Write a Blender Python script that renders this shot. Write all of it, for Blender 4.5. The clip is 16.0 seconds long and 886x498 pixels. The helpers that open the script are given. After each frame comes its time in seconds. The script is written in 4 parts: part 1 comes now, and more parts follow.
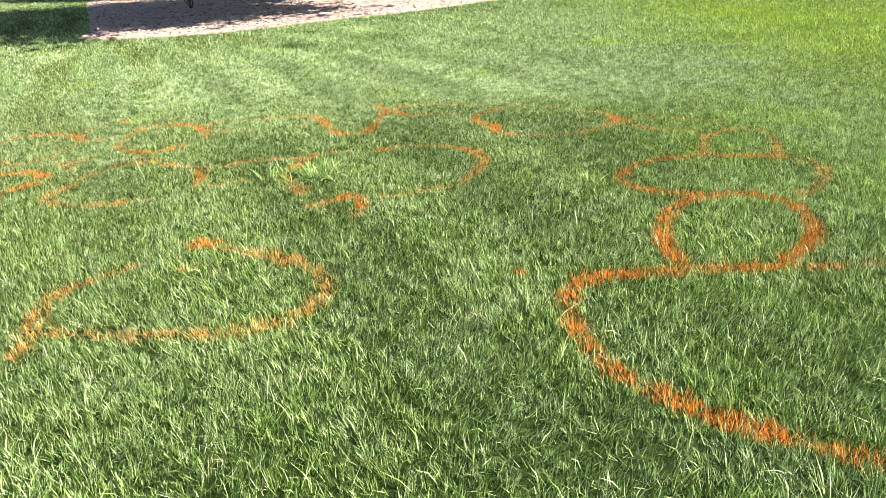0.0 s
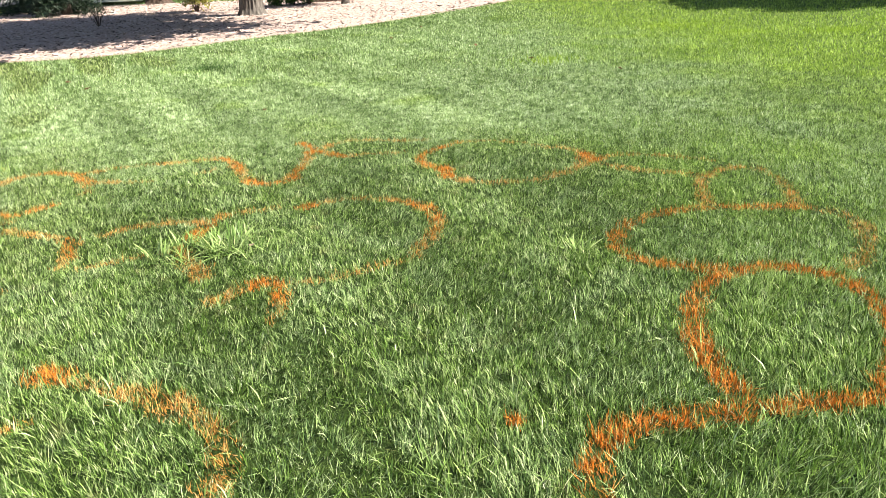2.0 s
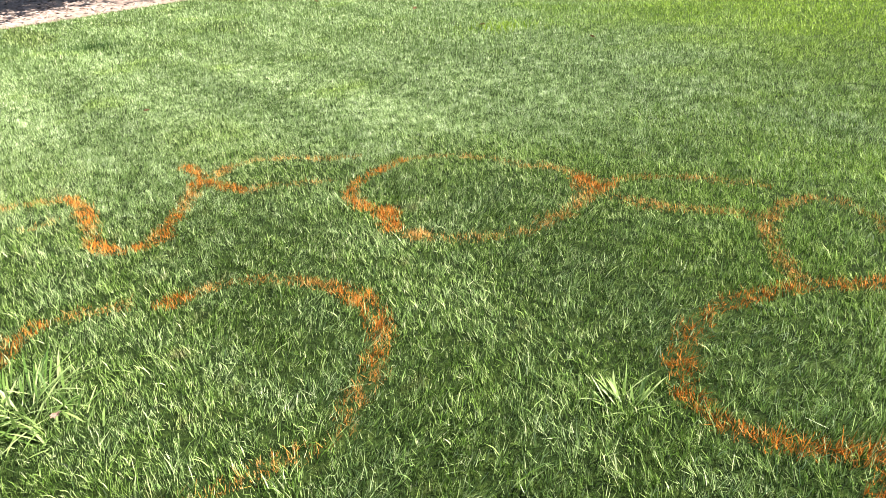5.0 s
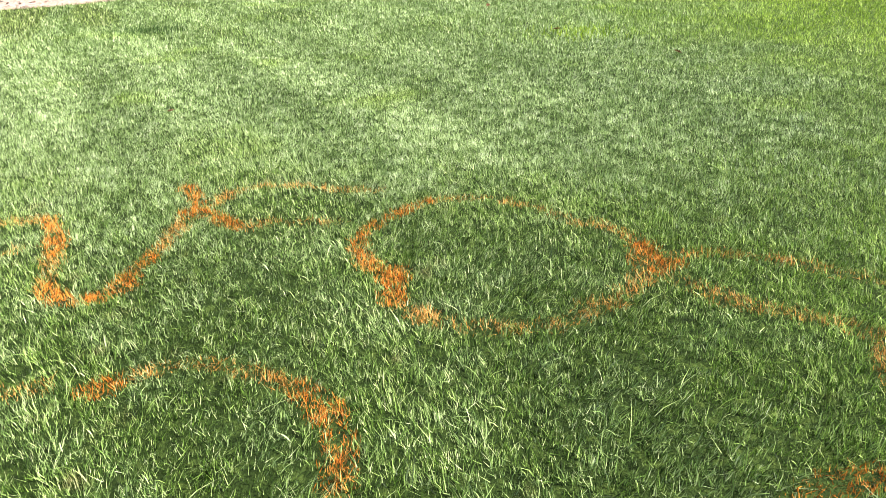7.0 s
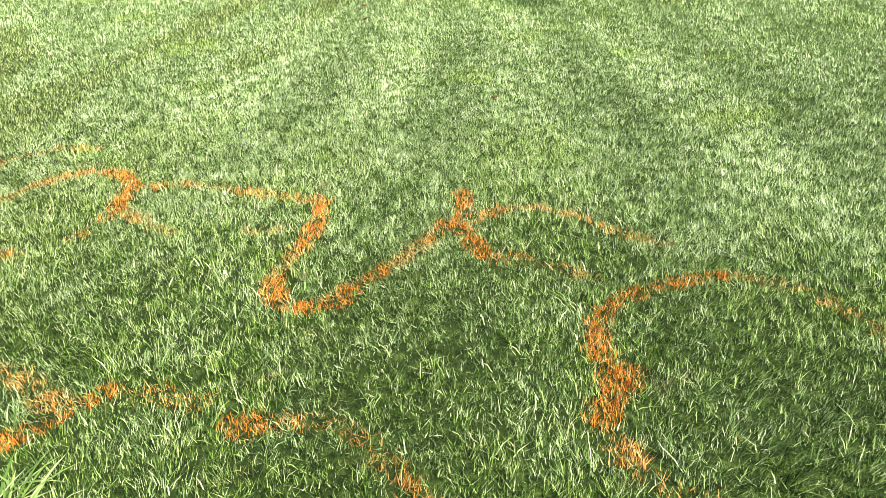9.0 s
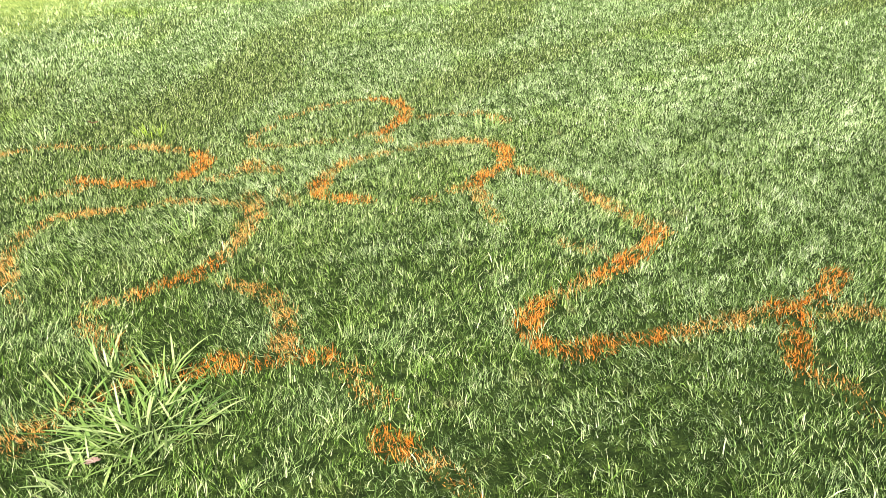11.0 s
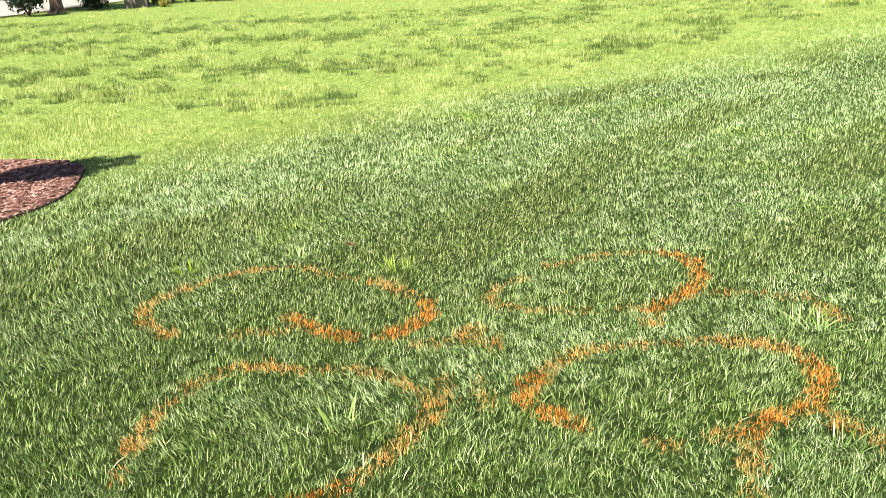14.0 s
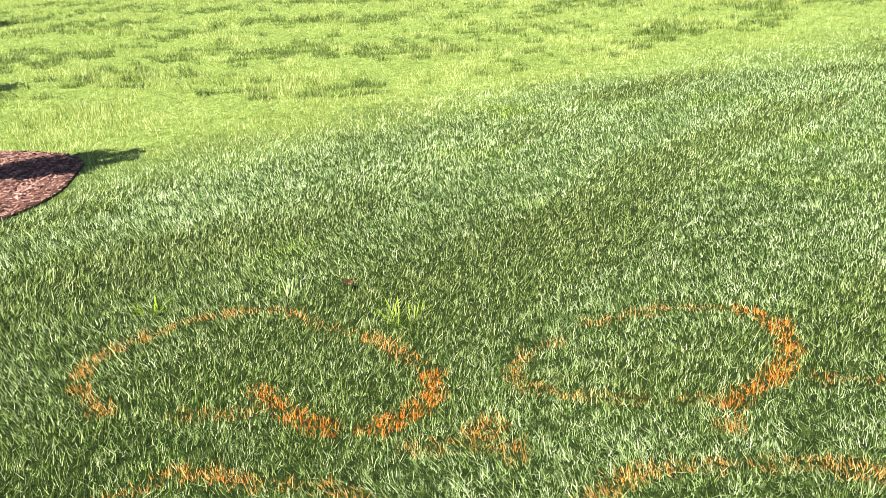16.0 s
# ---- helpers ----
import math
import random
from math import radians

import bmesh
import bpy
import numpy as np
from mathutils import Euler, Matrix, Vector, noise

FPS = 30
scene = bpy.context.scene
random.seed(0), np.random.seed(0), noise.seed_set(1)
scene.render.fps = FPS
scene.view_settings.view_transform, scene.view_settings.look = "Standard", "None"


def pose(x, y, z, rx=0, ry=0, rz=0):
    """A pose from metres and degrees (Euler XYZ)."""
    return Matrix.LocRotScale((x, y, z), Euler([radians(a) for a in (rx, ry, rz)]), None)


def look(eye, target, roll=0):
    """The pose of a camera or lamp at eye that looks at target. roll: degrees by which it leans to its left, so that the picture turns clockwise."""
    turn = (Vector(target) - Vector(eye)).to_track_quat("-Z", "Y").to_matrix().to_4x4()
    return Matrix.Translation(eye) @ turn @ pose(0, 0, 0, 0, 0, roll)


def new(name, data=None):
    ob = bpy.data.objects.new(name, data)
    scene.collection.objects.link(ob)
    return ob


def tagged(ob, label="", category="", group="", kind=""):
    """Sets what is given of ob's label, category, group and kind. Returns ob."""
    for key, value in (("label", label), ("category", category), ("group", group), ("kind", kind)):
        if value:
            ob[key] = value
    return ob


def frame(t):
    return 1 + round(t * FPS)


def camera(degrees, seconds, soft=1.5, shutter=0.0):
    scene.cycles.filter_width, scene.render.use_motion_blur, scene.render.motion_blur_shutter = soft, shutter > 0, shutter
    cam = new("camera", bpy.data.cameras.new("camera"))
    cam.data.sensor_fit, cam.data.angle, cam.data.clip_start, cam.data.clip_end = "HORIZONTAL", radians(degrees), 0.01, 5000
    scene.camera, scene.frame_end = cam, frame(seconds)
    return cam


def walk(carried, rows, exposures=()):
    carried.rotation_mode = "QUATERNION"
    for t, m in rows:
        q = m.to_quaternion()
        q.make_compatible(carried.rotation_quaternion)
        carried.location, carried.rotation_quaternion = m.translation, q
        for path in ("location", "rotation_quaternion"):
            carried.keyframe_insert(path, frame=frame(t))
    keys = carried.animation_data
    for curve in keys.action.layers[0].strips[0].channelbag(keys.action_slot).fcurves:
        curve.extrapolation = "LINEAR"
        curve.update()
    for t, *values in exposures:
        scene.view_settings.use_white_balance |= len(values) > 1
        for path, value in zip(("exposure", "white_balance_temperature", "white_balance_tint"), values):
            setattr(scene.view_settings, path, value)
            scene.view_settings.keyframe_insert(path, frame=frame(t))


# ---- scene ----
PATH = [
    (0, (0.045, -0.494, 1.481), (0.013, 1.368, 0.751), -3.01),
    (0.5, (0.045, -0.325, 1.461), (0.035, 1.541, 0.741), -2.83),
    (1, (-0.036, 0.019, 1.471), (-0.008, 1.891, 0.767), -2.67),
    (1.5, (-0.039, 0.397, 1.438), (0.042, 2.270, 0.741), -2.72),
    (2, (-0.007, 0.803, 1.448), (0.133, 2.668, 0.741), -3.16),
    (2.5, (-0.049, 1.239, 1.439), (0.138, 3.090, 0.704), -3.79),
    (3, (-0.034, 1.569, 1.437), (0.185, 3.401, 0.666), -4.34),
    (3.5, (0.016, 1.860, 1.444), (0.264, 3.675, 0.642), -4.72),
    (4, (0.064, 2.158, 1.414), (0.328, 3.963, 0.595), -4.68),
    (4.2, (0.082, 2.293, 1.413), (0.354, 4.098, 0.594), -4.46),
    (6.3, (0.387, 3.165, 1.438), (0.619, 4.969, 0.608), -3.14),
    (6.5, (0.411, 3.265, 1.433), (0.613, 5.073, 0.601), -3.00),
    (7, (0.550, 3.511, 1.439), (0.633, 5.325, 0.601), -2.26),
    (7.5, (0.717, 3.735, 1.468), (0.617, 5.547, 0.626), -1.42),
    (8, (0.776, 3.925, 1.461), (0.450, 5.706, 0.612), -1.34),
    (8.5, (0.827, 4.177, 1.490), (0.249, 5.887, 0.628), -1.52),
    (8.7, (0.852, 4.239, 1.486), (0.174, 5.909, 0.618), -1.81),
    (10.8, (1.141, 5.116, 1.492), (-0.456, 5.922, 0.597), -1.64),
    (11, (1.148, 5.200, 1.488), (-0.509, 5.887, 0.603), -1.81),
    (11.5, (1.185, 5.456, 1.521), (-0.577, 5.854, 0.662), -2.20),
    (12, (1.065, 5.649, 1.516), (-0.751, 5.814, 0.693), -2.44),
    (12.5, (0.854, 5.764, 1.523), (-0.993, 5.767, 0.756), -2.69),
    (13, (0.650, 5.845, 1.535), (-1.217, 5.737, 0.826), -3.07),
    (13.5, (0.358, 5.984, 1.553), (-1.524, 5.817, 0.898), -3.36),
    (14, (0.090, 6.029, 1.526), (-1.798, 5.833, 0.895), -3.53),
    (14.5, (-0.234, 6.008, 1.543), (-2.122, 5.795, 0.919), -3.53),
    (15, (-0.492, 6.007, 1.516), (-2.375, 5.776, 0.884), -3.18),
    (15.5, (-0.782, 6.077, 1.527), (-2.656, 5.817, 0.879), -3.08),
    (16, (-0.889, 6.047, 1.536), (-2.750, 5.752, 0.866), -3.20),
]

cam = camera(61.2, 16.0, soft=0.8)
walk(cam, [(t, look(eye, target, roll)) for t, eye, target, roll in PATH],
     exposures=[(0, 1.7), (8.0, 1.72), (11.5, 1.37), (16, 1.38)])

# ---- light ----
SUN_EL, SUN_AZ = 46.0, 104.0          # degrees; azimuth clockwise from +y
world = bpy.data.worlds.new("sky")
scene.world = world
world.use_nodes = True
wn = world.node_tree.nodes
sky = wn.new("ShaderNodeTexSky")
sky.sky_type = "NISHITA"
sky.sun_disc = False
sky.sun_elevation, sky.sun_rotation = radians(SUN_EL), radians(SUN_AZ)
wn["Background"].inputs["Strength"].default_value = 0.05
world.node_tree.links.new(sky.outputs[0], wn["Background"].inputs["Color"])
sun = new("sun", bpy.data.lights.new("sun", "SUN"))
sun.data.energy, sun.data.angle, sun.data.color = 5.0, radians(0.53), (1.0, 0.94, 0.82)
to_sun = Vector((math.sin(radians(SUN_AZ)) * math.cos(radians(SUN_EL)), math.cos(radians(SUN_AZ)) * math.cos(radians(SUN_EL)), math.sin(radians(SUN_EL))))
sun.matrix_world = look(to_sun * 60, (0, 0, 0))


# ---- materials ----
def mat(name, stops, rough=0.6, scale=8.0, detail=6.0, island=0.0, bump=0.0, bump_scale=60.0, spec=0.3, through_light=0.0,
        stretch=(1, 1, 1), patches=None, piece=0.0, contrast=1.0):
    """A surface whose colour runs over stops [(position, rgb)], by noise and, with island, by a value of each loose piece."""
    m = bpy.data.materials.new(name)
    m.use_nodes = True
    nt = m.node_tree
    n, link = nt.nodes, nt.links.new
    bsdf = n["Principled BSDF"]
    bsdf.inputs["Roughness"].default_value = rough
    bsdf.inputs["Specular IOR Level"].default_value = spec
    geo = n.new("ShaderNodeNewGeometry")
    mapping = n.new("ShaderNodeMapping")
    mapping.inputs["Scale"].default_value = stretch
    link(geo.outputs["Position"], mapping.inputs["Vector"])
    tex = n.new("ShaderNodeTexNoise")
    tex.inputs["Scale"].default_value, tex.inputs["Detail"].default_value, tex.inputs["Roughness"].default_value = scale, detail, 0.65
    link(mapping.outputs[0], tex.inputs["Vector"])
    value = tex.outputs["Fac"]
    if contrast != 1.0:
        spread = n.new("ShaderNodeMapRange")
        spread.inputs["From Min"].default_value, spread.inputs["From Max"].default_value = 0.5 - 0.5 / contrast, 0.5 + 0.5 / contrast
        link(value, spread.inputs["Value"])
        value = spread.outputs[0]
    if piece:
        info, mix = n.new("ShaderNodeObjectInfo"), n.new("ShaderNodeMix")
        mix.inputs["Factor"].default_value = piece
        link(value, mix.inputs["A"])
        link(info.outputs["Random"], mix.inputs["B"])
        value = mix.outputs["Result"]
    if island:
        mix = n.new("ShaderNodeMix")
        mix.inputs["Factor"].default_value = island
        link(value, mix.inputs["A"])
        link(geo.outputs["Random Per Island"], mix.inputs["B"])
        value = mix.outputs["Result"]
    ramp = n.new("ShaderNodeValToRGB")
    els = ramp.color_ramp.elements
    while len(els) < len(stops):
        els.new(0.5)
    for e, (p, c) in zip(els, stops):
        e.position, e.color = p, (*c, 1)
    link(value, ramp.inputs["Fac"])
    colour = ramp.outputs["Color"]
    if patches:
        p_scale, p_low, p_high, p_rgb, p_amount = patches
        big = n.new("ShaderNodeTexNoise")
        big.inputs["Scale"].default_value, big.inputs["Detail"].default_value = p_scale, 3.0
        link(geo.outputs["Position"], big.inputs["Vector"])
        rng = n.new("ShaderNodeMapRange")
        rng.inputs["From Min"].default_value, rng.inputs["From Max"].default_value = p_low, p_high
        rng.inputs["To Max"].default_value = p_amount
        link(big.outputs["Fac"], rng.inputs["Value"])
        blend = n.new("ShaderNodeMix")
        blend.data_type = "RGBA"
        blend.inputs["B"].default_value = (*p_rgb, 1)
        link(rng.outputs[0], blend.inputs["Factor"])
        link(colour, blend.inputs["A"])
        colour = blend.outputs["Result"]
    link(colour, bsdf.inputs["Base Color"])
    if bump:
        fine = n.new("ShaderNodeTexNoise")
        fine.inputs["Scale"].default_value, fine.inputs["Detail"].default_value = bump_scale, 8.0
        link(mapping.outputs[0], fine.inputs["Vector"])
        b = n.new("ShaderNodeBump")
        b.inputs["Strength"].default_value, b.inputs["Distance"].default_value = bump, 0.02
        link(fine.outputs["Fac"], b.inputs["Height"])
        link(b.outputs[0], bsdf.inputs["Normal"])
    if through_light:
        tr = n.new("ShaderNodeBsdfTranslucent")
        link(colour, tr.inputs["Color"])
        mx = n.new("ShaderNodeMixShader")
        mx.inputs[0].default_value = through_light
        link(bsdf.outputs[0], mx.inputs[1])
        link(tr.outputs[0], mx.inputs[2])
        link(mx.outputs[0], n["Material Output"].inputs["Surface"])
    return m


def blended(m, stops, centre, stretch, near, far, scale, island=0.0, wander_scale=0.6):
    """Blends a second colour range into material m past a wandering line round centre; island: by a value of each loose piece."""
    n, link = m.node_tree.nodes, m.node_tree.links.new
    bsdf = n["Principled BSDF"]
    first = bsdf.inputs["Base Color"].links[0].from_socket
    geo, tex, wander = n.new("ShaderNodeNewGeometry"), n.new("ShaderNodeTexNoise"), n.new("ShaderNodeTexNoise")
    tex.inputs["Scale"].default_value, tex.inputs["Detail"].default_value, tex.inputs["Roughness"].default_value = scale, 9, 0.65
    wander.inputs["Scale"].default_value, wander.inputs["Detail"].default_value = wander_scale, 5
    ramp = n.new("ShaderNodeValToRGB")
    els = ramp.color_ramp.elements
    while len(els) < len(stops):
        els.new(0.5)
    for e, (p, c) in zip(els, stops):
        e.position, e.color = p, (*c, 1)
    away = n.new("ShaderNodeMapping")
    away.inputs["Location"].default_value = [-c * k for c, k in zip(centre, stretch)]
    away.inputs["Scale"].default_value = stretch
    size, add, scaled = n.new("ShaderNodeVectorMath"), n.new("ShaderNodeMath"), n.new("ShaderNodeMath")
    size.operation, scaled.operation, scaled.inputs[1].default_value = "LENGTH", "MULTIPLY", 5.0
    rng, mix, own = n.new("ShaderNodeMapRange"), n.new("ShaderNodeMix"), n.new("ShaderNodeMix")
    rng.inputs["From Min"].default_value, rng.inputs["From Max"].default_value = near + 2.5, far + 2.5
    mix.data_type = "RGBA"
    own.inputs["Factor"].default_value = island
    for q in (tex, wander):
        link(geo.outputs["Position"], q.inputs["Vector"])
    link(geo.outputs["Position"], away.inputs["Vector"])
    link(away.outputs[0], size.inputs[0])
    link(wander.outputs["Fac"], scaled.inputs[0])
    link(size.outputs["Value"], add.inputs[0])
    link(scaled.outputs[0], add.inputs[1])
    link(add.outputs[0], rng.inputs["Value"])
    link(tex.outputs["Fac"], own.inputs["A"])
    link(geo.outputs["Random Per Island"], own.inputs["B"])
    link(own.outputs["Result"], ramp.inputs["Fac"])
    link(rng.outputs[0], mix.inputs["Factor"])
    link(first, mix.inputs["A"])
    link(ramp.outputs["Color"], mix.inputs["B"])
    link(mix.outputs["Result"], bsdf.inputs["Base Color"])
    for q in n:
        if q.bl_idname == "ShaderNodeBsdfTranslucent":
            link(mix.outputs["Result"], q.inputs["Color"])


# Darkest and near-white stops put gap shade and glints into the blade colour.
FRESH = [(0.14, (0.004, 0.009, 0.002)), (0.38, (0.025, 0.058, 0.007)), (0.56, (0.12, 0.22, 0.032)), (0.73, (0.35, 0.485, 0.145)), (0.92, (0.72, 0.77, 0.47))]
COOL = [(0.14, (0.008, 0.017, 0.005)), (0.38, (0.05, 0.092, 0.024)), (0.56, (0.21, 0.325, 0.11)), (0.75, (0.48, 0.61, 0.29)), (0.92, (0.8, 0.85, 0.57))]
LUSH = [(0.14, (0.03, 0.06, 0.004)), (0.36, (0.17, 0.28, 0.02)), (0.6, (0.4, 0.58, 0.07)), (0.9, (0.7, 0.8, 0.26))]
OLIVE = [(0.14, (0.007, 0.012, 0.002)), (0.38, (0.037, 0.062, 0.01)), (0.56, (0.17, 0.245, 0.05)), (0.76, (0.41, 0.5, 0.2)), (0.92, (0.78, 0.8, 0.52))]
VIVID = [(0.14, (0.006, 0.014, 0.002)), (0.36, (0.07, 0.145, 0.014)), (0.57, (0.22, 0.375, 0.05)), (0.78, (0.48, 0.63, 0.18)), (0.93, (0.77, 0.84, 0.45))]
STRAW = [(0.14, (0.04, 0.035, 0.014)), (0.45, (0.17, 0.17, 0.06)), (0.7, (0.38, 0.37, 0.17)), (0.93, (0.66, 0.62, 0.4))]
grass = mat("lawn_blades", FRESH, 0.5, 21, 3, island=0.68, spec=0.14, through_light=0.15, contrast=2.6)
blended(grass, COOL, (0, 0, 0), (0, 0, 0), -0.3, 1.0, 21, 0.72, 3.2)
blended(grass, STRAW, (30, 0, 0), (0, 0, 0), 0.6, 1.3, 21, 0.7, 5.5)
blended(grass, OLIVE, (20, 0, 0), (1, 0, 0), 21.6, 25.0, 21, 0.7, 1.2)
blended(grass, VIVID, (-20, 0, 0), (1, 0, 0), 20.8, 23.4, 21, 0.68, 1.2)
blended(grass, LUSH, (-20, 0, 0), (1, 0, 0), 23.4, 26.0, 9, 0.65, 1.2)
# Paler than the near blades: sunlit sheen of distant lawn put into colour.
PALE_SHEEN = [(0.14, (0.012, 0.026, 0.005)), (0.36, (0.115, 0.2, 0.046)), (0.55, (0.365, 0.505, 0.2)), (0.73, (0.62, 0.74, 0.42)), (0.92, (0.82, 0.88, 0.66))]
sheen_grass = mat("sheen_lawn_blades", PALE_SHEEN, 0.5, 7, 4, island=0.55, spec=0.16, through_light=0.15, contrast=2.2)
blended(sheen_grass, LUSH, (0, 0, 0), (0, 0, 0), 0.35, 1.6, 7, 0.6, 0.8)
blended(sheen_grass, LUSH, (-20, 0, 0), (1, 0, 0), 23.2, 26.0, 7, 0.6, 1.2)
meadow_mat = mat("meadow_blades", [(0.1, (0.05, 0.085, 0.012)), (0.32, (0.18, 0.24, 0.046)), (0.56, (0.4, 0.47, 0.14)), (0.88, (0.68, 0.71, 0.35))],
                 0.5, 2.2, 6, island=0.6, spec=0.16, through_light=0.2, contrast=2.4)
clump_mat = mat("meadow_clump_blades", [(0.15, (0.012, 0.028, 0.005)), (0.5, (0.055, 0.1, 0.018)), (0.85, (0.22, 0.3, 0.07))], 0.5, 3, 4, island=0.6, spec=0.25, through_light=0.15)


# Ground of the near lawn set near-black to deepen the shade between blades.
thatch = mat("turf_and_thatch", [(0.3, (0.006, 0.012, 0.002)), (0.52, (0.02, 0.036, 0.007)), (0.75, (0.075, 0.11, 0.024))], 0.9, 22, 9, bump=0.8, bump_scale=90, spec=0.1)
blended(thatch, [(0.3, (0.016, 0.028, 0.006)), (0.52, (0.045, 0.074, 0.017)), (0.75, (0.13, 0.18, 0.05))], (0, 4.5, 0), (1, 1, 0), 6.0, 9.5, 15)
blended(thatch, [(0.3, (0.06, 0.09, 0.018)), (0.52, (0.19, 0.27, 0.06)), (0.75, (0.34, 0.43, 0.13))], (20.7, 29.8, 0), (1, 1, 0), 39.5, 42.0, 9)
weed_mat = mat("crabgrass", [(0.15, (0.1, 0.19, 0.035)), (0.5, (0.26, 0.38, 0.1)), (0.85, (0.46, 0.55, 0.24))], 0.45, 6, 3, piece=0.7, spec=0.4, through_light=0.3)
clover = mat("yellow_green_turf", [(0.15, (0.17, 0.29, 0.02)), (0.5, (0.28, 0.42, 0.03)), (0.85, (0.4, 0.5, 0.07))], 0.5, 5, 3, island=0.6, through_light=0.3)
paint = mat("orange_marking_paint", [(0.1, (0.12, 0.04, 0.008)), (0.3, (0.4, 0.115, 0.012)), (0.54, (0.74, 0.23, 0.022)), (0.76, (0.86, 0.36, 0.07)), (0.93, (0.76, 0.47, 0.2))],
            0.6, 11, 5, island=0.7, spec=0.2, through_light=0.1, contrast=1.8)
old_paint = mat("faded_orange_paint", [(0.1, (0.12, 0.07, 0.015)), (0.32, (0.44, 0.2, 0.04)), (0.58, (0.76, 0.35, 0.08)), (0.85, (0.74, 0.5, 0.22))],
                0.6, 11, 5, island=0.7, spec=0.2, through_light=0.1, contrast=1.8)
mulch = mat("pine_mulch", [(0.28, (0.1, 0.068, 0.056)), (0.46, (0.34, 0.25, 0.215)), (0.72, (0.52, 0.41, 0.37))], 0.9, 12, 9, bump=0.6, bump_scale=40)
mulch_chip = mat("pine_chips", [(0.12, (0.035, 0.025, 0.02)), (0.4, (0.37, 0.275, 0.24)), (0.9, (0.55, 0.45, 0.41))], 0.85, 5, 3, island=0.8)
bark_mulch = mat("red_bark_mulch", [(0.2, (0.06, 0.026, 0.02)), (0.5, (0.15, 0.065, 0.05)), (0.8, (0.28, 0.14, 0.11))], 0.9, 16, 8, bump=0.7, bump_scale=50)
bark_chip = mat("red_bark_chips", [(0.1, (0.045, 0.02, 0.016)), (0.5, (0.17, 0.08, 0.062)), (0.9, (0.4, 0.25, 0.21))], 0.8, 6, 3, island=0.8)
soil = mat("cut_soil_edge", [(0.3, (0.025, 0.016, 0.01)), (0.7, (0.07, 0.045, 0.03))], 0.95, 30, 6, bump=0.6)
bark = mat("grey_bark", [(0.25, (0.03, 0.025, 0.022)), (0.55, (0.115, 0.1, 0.088)), (0.8, (0.21, 0.19, 0.17))], 0.9, 14, 8, bump=1.0, bump_scale=22, stretch=(1, 1, 0.22))
dark_bark = mat("dark_bark", [(0.3, (0.03, 0.02, 0.016)), (0.7, (0.1, 0.07, 0.055))], 0.9, 14, 8, bump=0.8, bump_scale=24, stretch=(1, 1, 0.25))
leaf_mat = mat("tree_leaves", [(0.15, (0.02, 0.05, 0.012)), (0.5, (0.05, 0.11, 0.022)), (0.85, (0.1, 0.18, 0.04))], 0.5, 2, 3, island=0.7, through_light=0.25)
# Needles kept near-black: shade from neighbouring trees is put into the colour.
needle_mat = mat("evergreen_needles", [(0.15, (0.004, 0.011, 0.005)), (0.5, (0.01, 0.025, 0.011)), (0.85, (0.025, 0.045, 0.02))], 0.6, 2, 3, island=0.7)
gold_mat = mat("golden_shrub_leaves", [(0.15, (0.1, 0.1, 0.02)), (0.5, (0.24, 0.23, 0.04)), (0.85, (0.4, 0.36, 0.08))], 0.5, 3, 3, island=0.7, through_light=0.25)
dead_leaf = mat("dead_leaf", [(0.3, (0.09, 0.035, 0.02)), (0.7, (0.3, 0.14, 0.07))], 0.7, 40, 4)
pink_leaf = mat("pale_dead_leaf", [(0.3, (0.4, 0.26, 0.22)), (0.7, (0.6, 0.43, 0.36))], 0.7, 40, 4)
boards = mat("dark_fence_wood", [(0.3, (0.018, 0.011, 0.008)), (0.7, (0.06, 0.034, 0.024))], 0.8, 5, 8, island=0.3, stretch=(6, 6, 0.6), bump=0.3)
old_wood = mat("weathered_grey_wood", [(0.3, (0.09, 0.08, 0.07)), (0.7, (0.22, 0.19, 0.17))], 0.85, 5, 8, island=0.3, stretch=(6, 6, 0.6), bump=0.3)
concrete = mat("pale_concrete", [(0.3, (0.55, 0.5, 0.46)), (0.7, (0.7, 0.65, 0.6))], 0.9, 3, 8, bump=0.2)
siding = mat("white_siding", [(0.3, (0.74, 0.75, 0.76)), (0.7, (0.82, 0.82, 0.82))], 0.6, 2, 4)
shingle = mat("roof_shingles", [(0.3, (0.06, 0.06, 0.065)), (0.7, (0.14, 0.13, 0.13))], 0.9, 9, 6, bump=0.4)
glass = mat("dark_window_glass", [(0.3, (0.02, 0.025, 0.03)), (0.7, (0.03, 0.035, 0.04))], 0.08, 1, 1, spec=0.8)
R = np.random.default_rng(7)


# ---- helpers ----
def rise(x, y):
    """Height of the ground: level round the marks, rising gently past a dozen metres."""
    d = np.hypot(x + 1, y - 6)
    a = np.minimum(np.maximum(0, d - 12), 60)
    s = 0.03 + 0.03 * np.clip((-x - 4) / 20, 0, 1) * np.clip((25 - y) / 12, 0, 1)
    return s * (np.sqrt(a * a + 9) - 3) - 0.15 * np.exp(-((x + 9) ** 2 + (y - 0.5) ** 2) / 18)


SOIL = -0.035      # the soil lies this far under the tops of the mown grass


def ground_z(x, y):
    return float(rise(np.float64(x), np.float64(y))) + SOIL


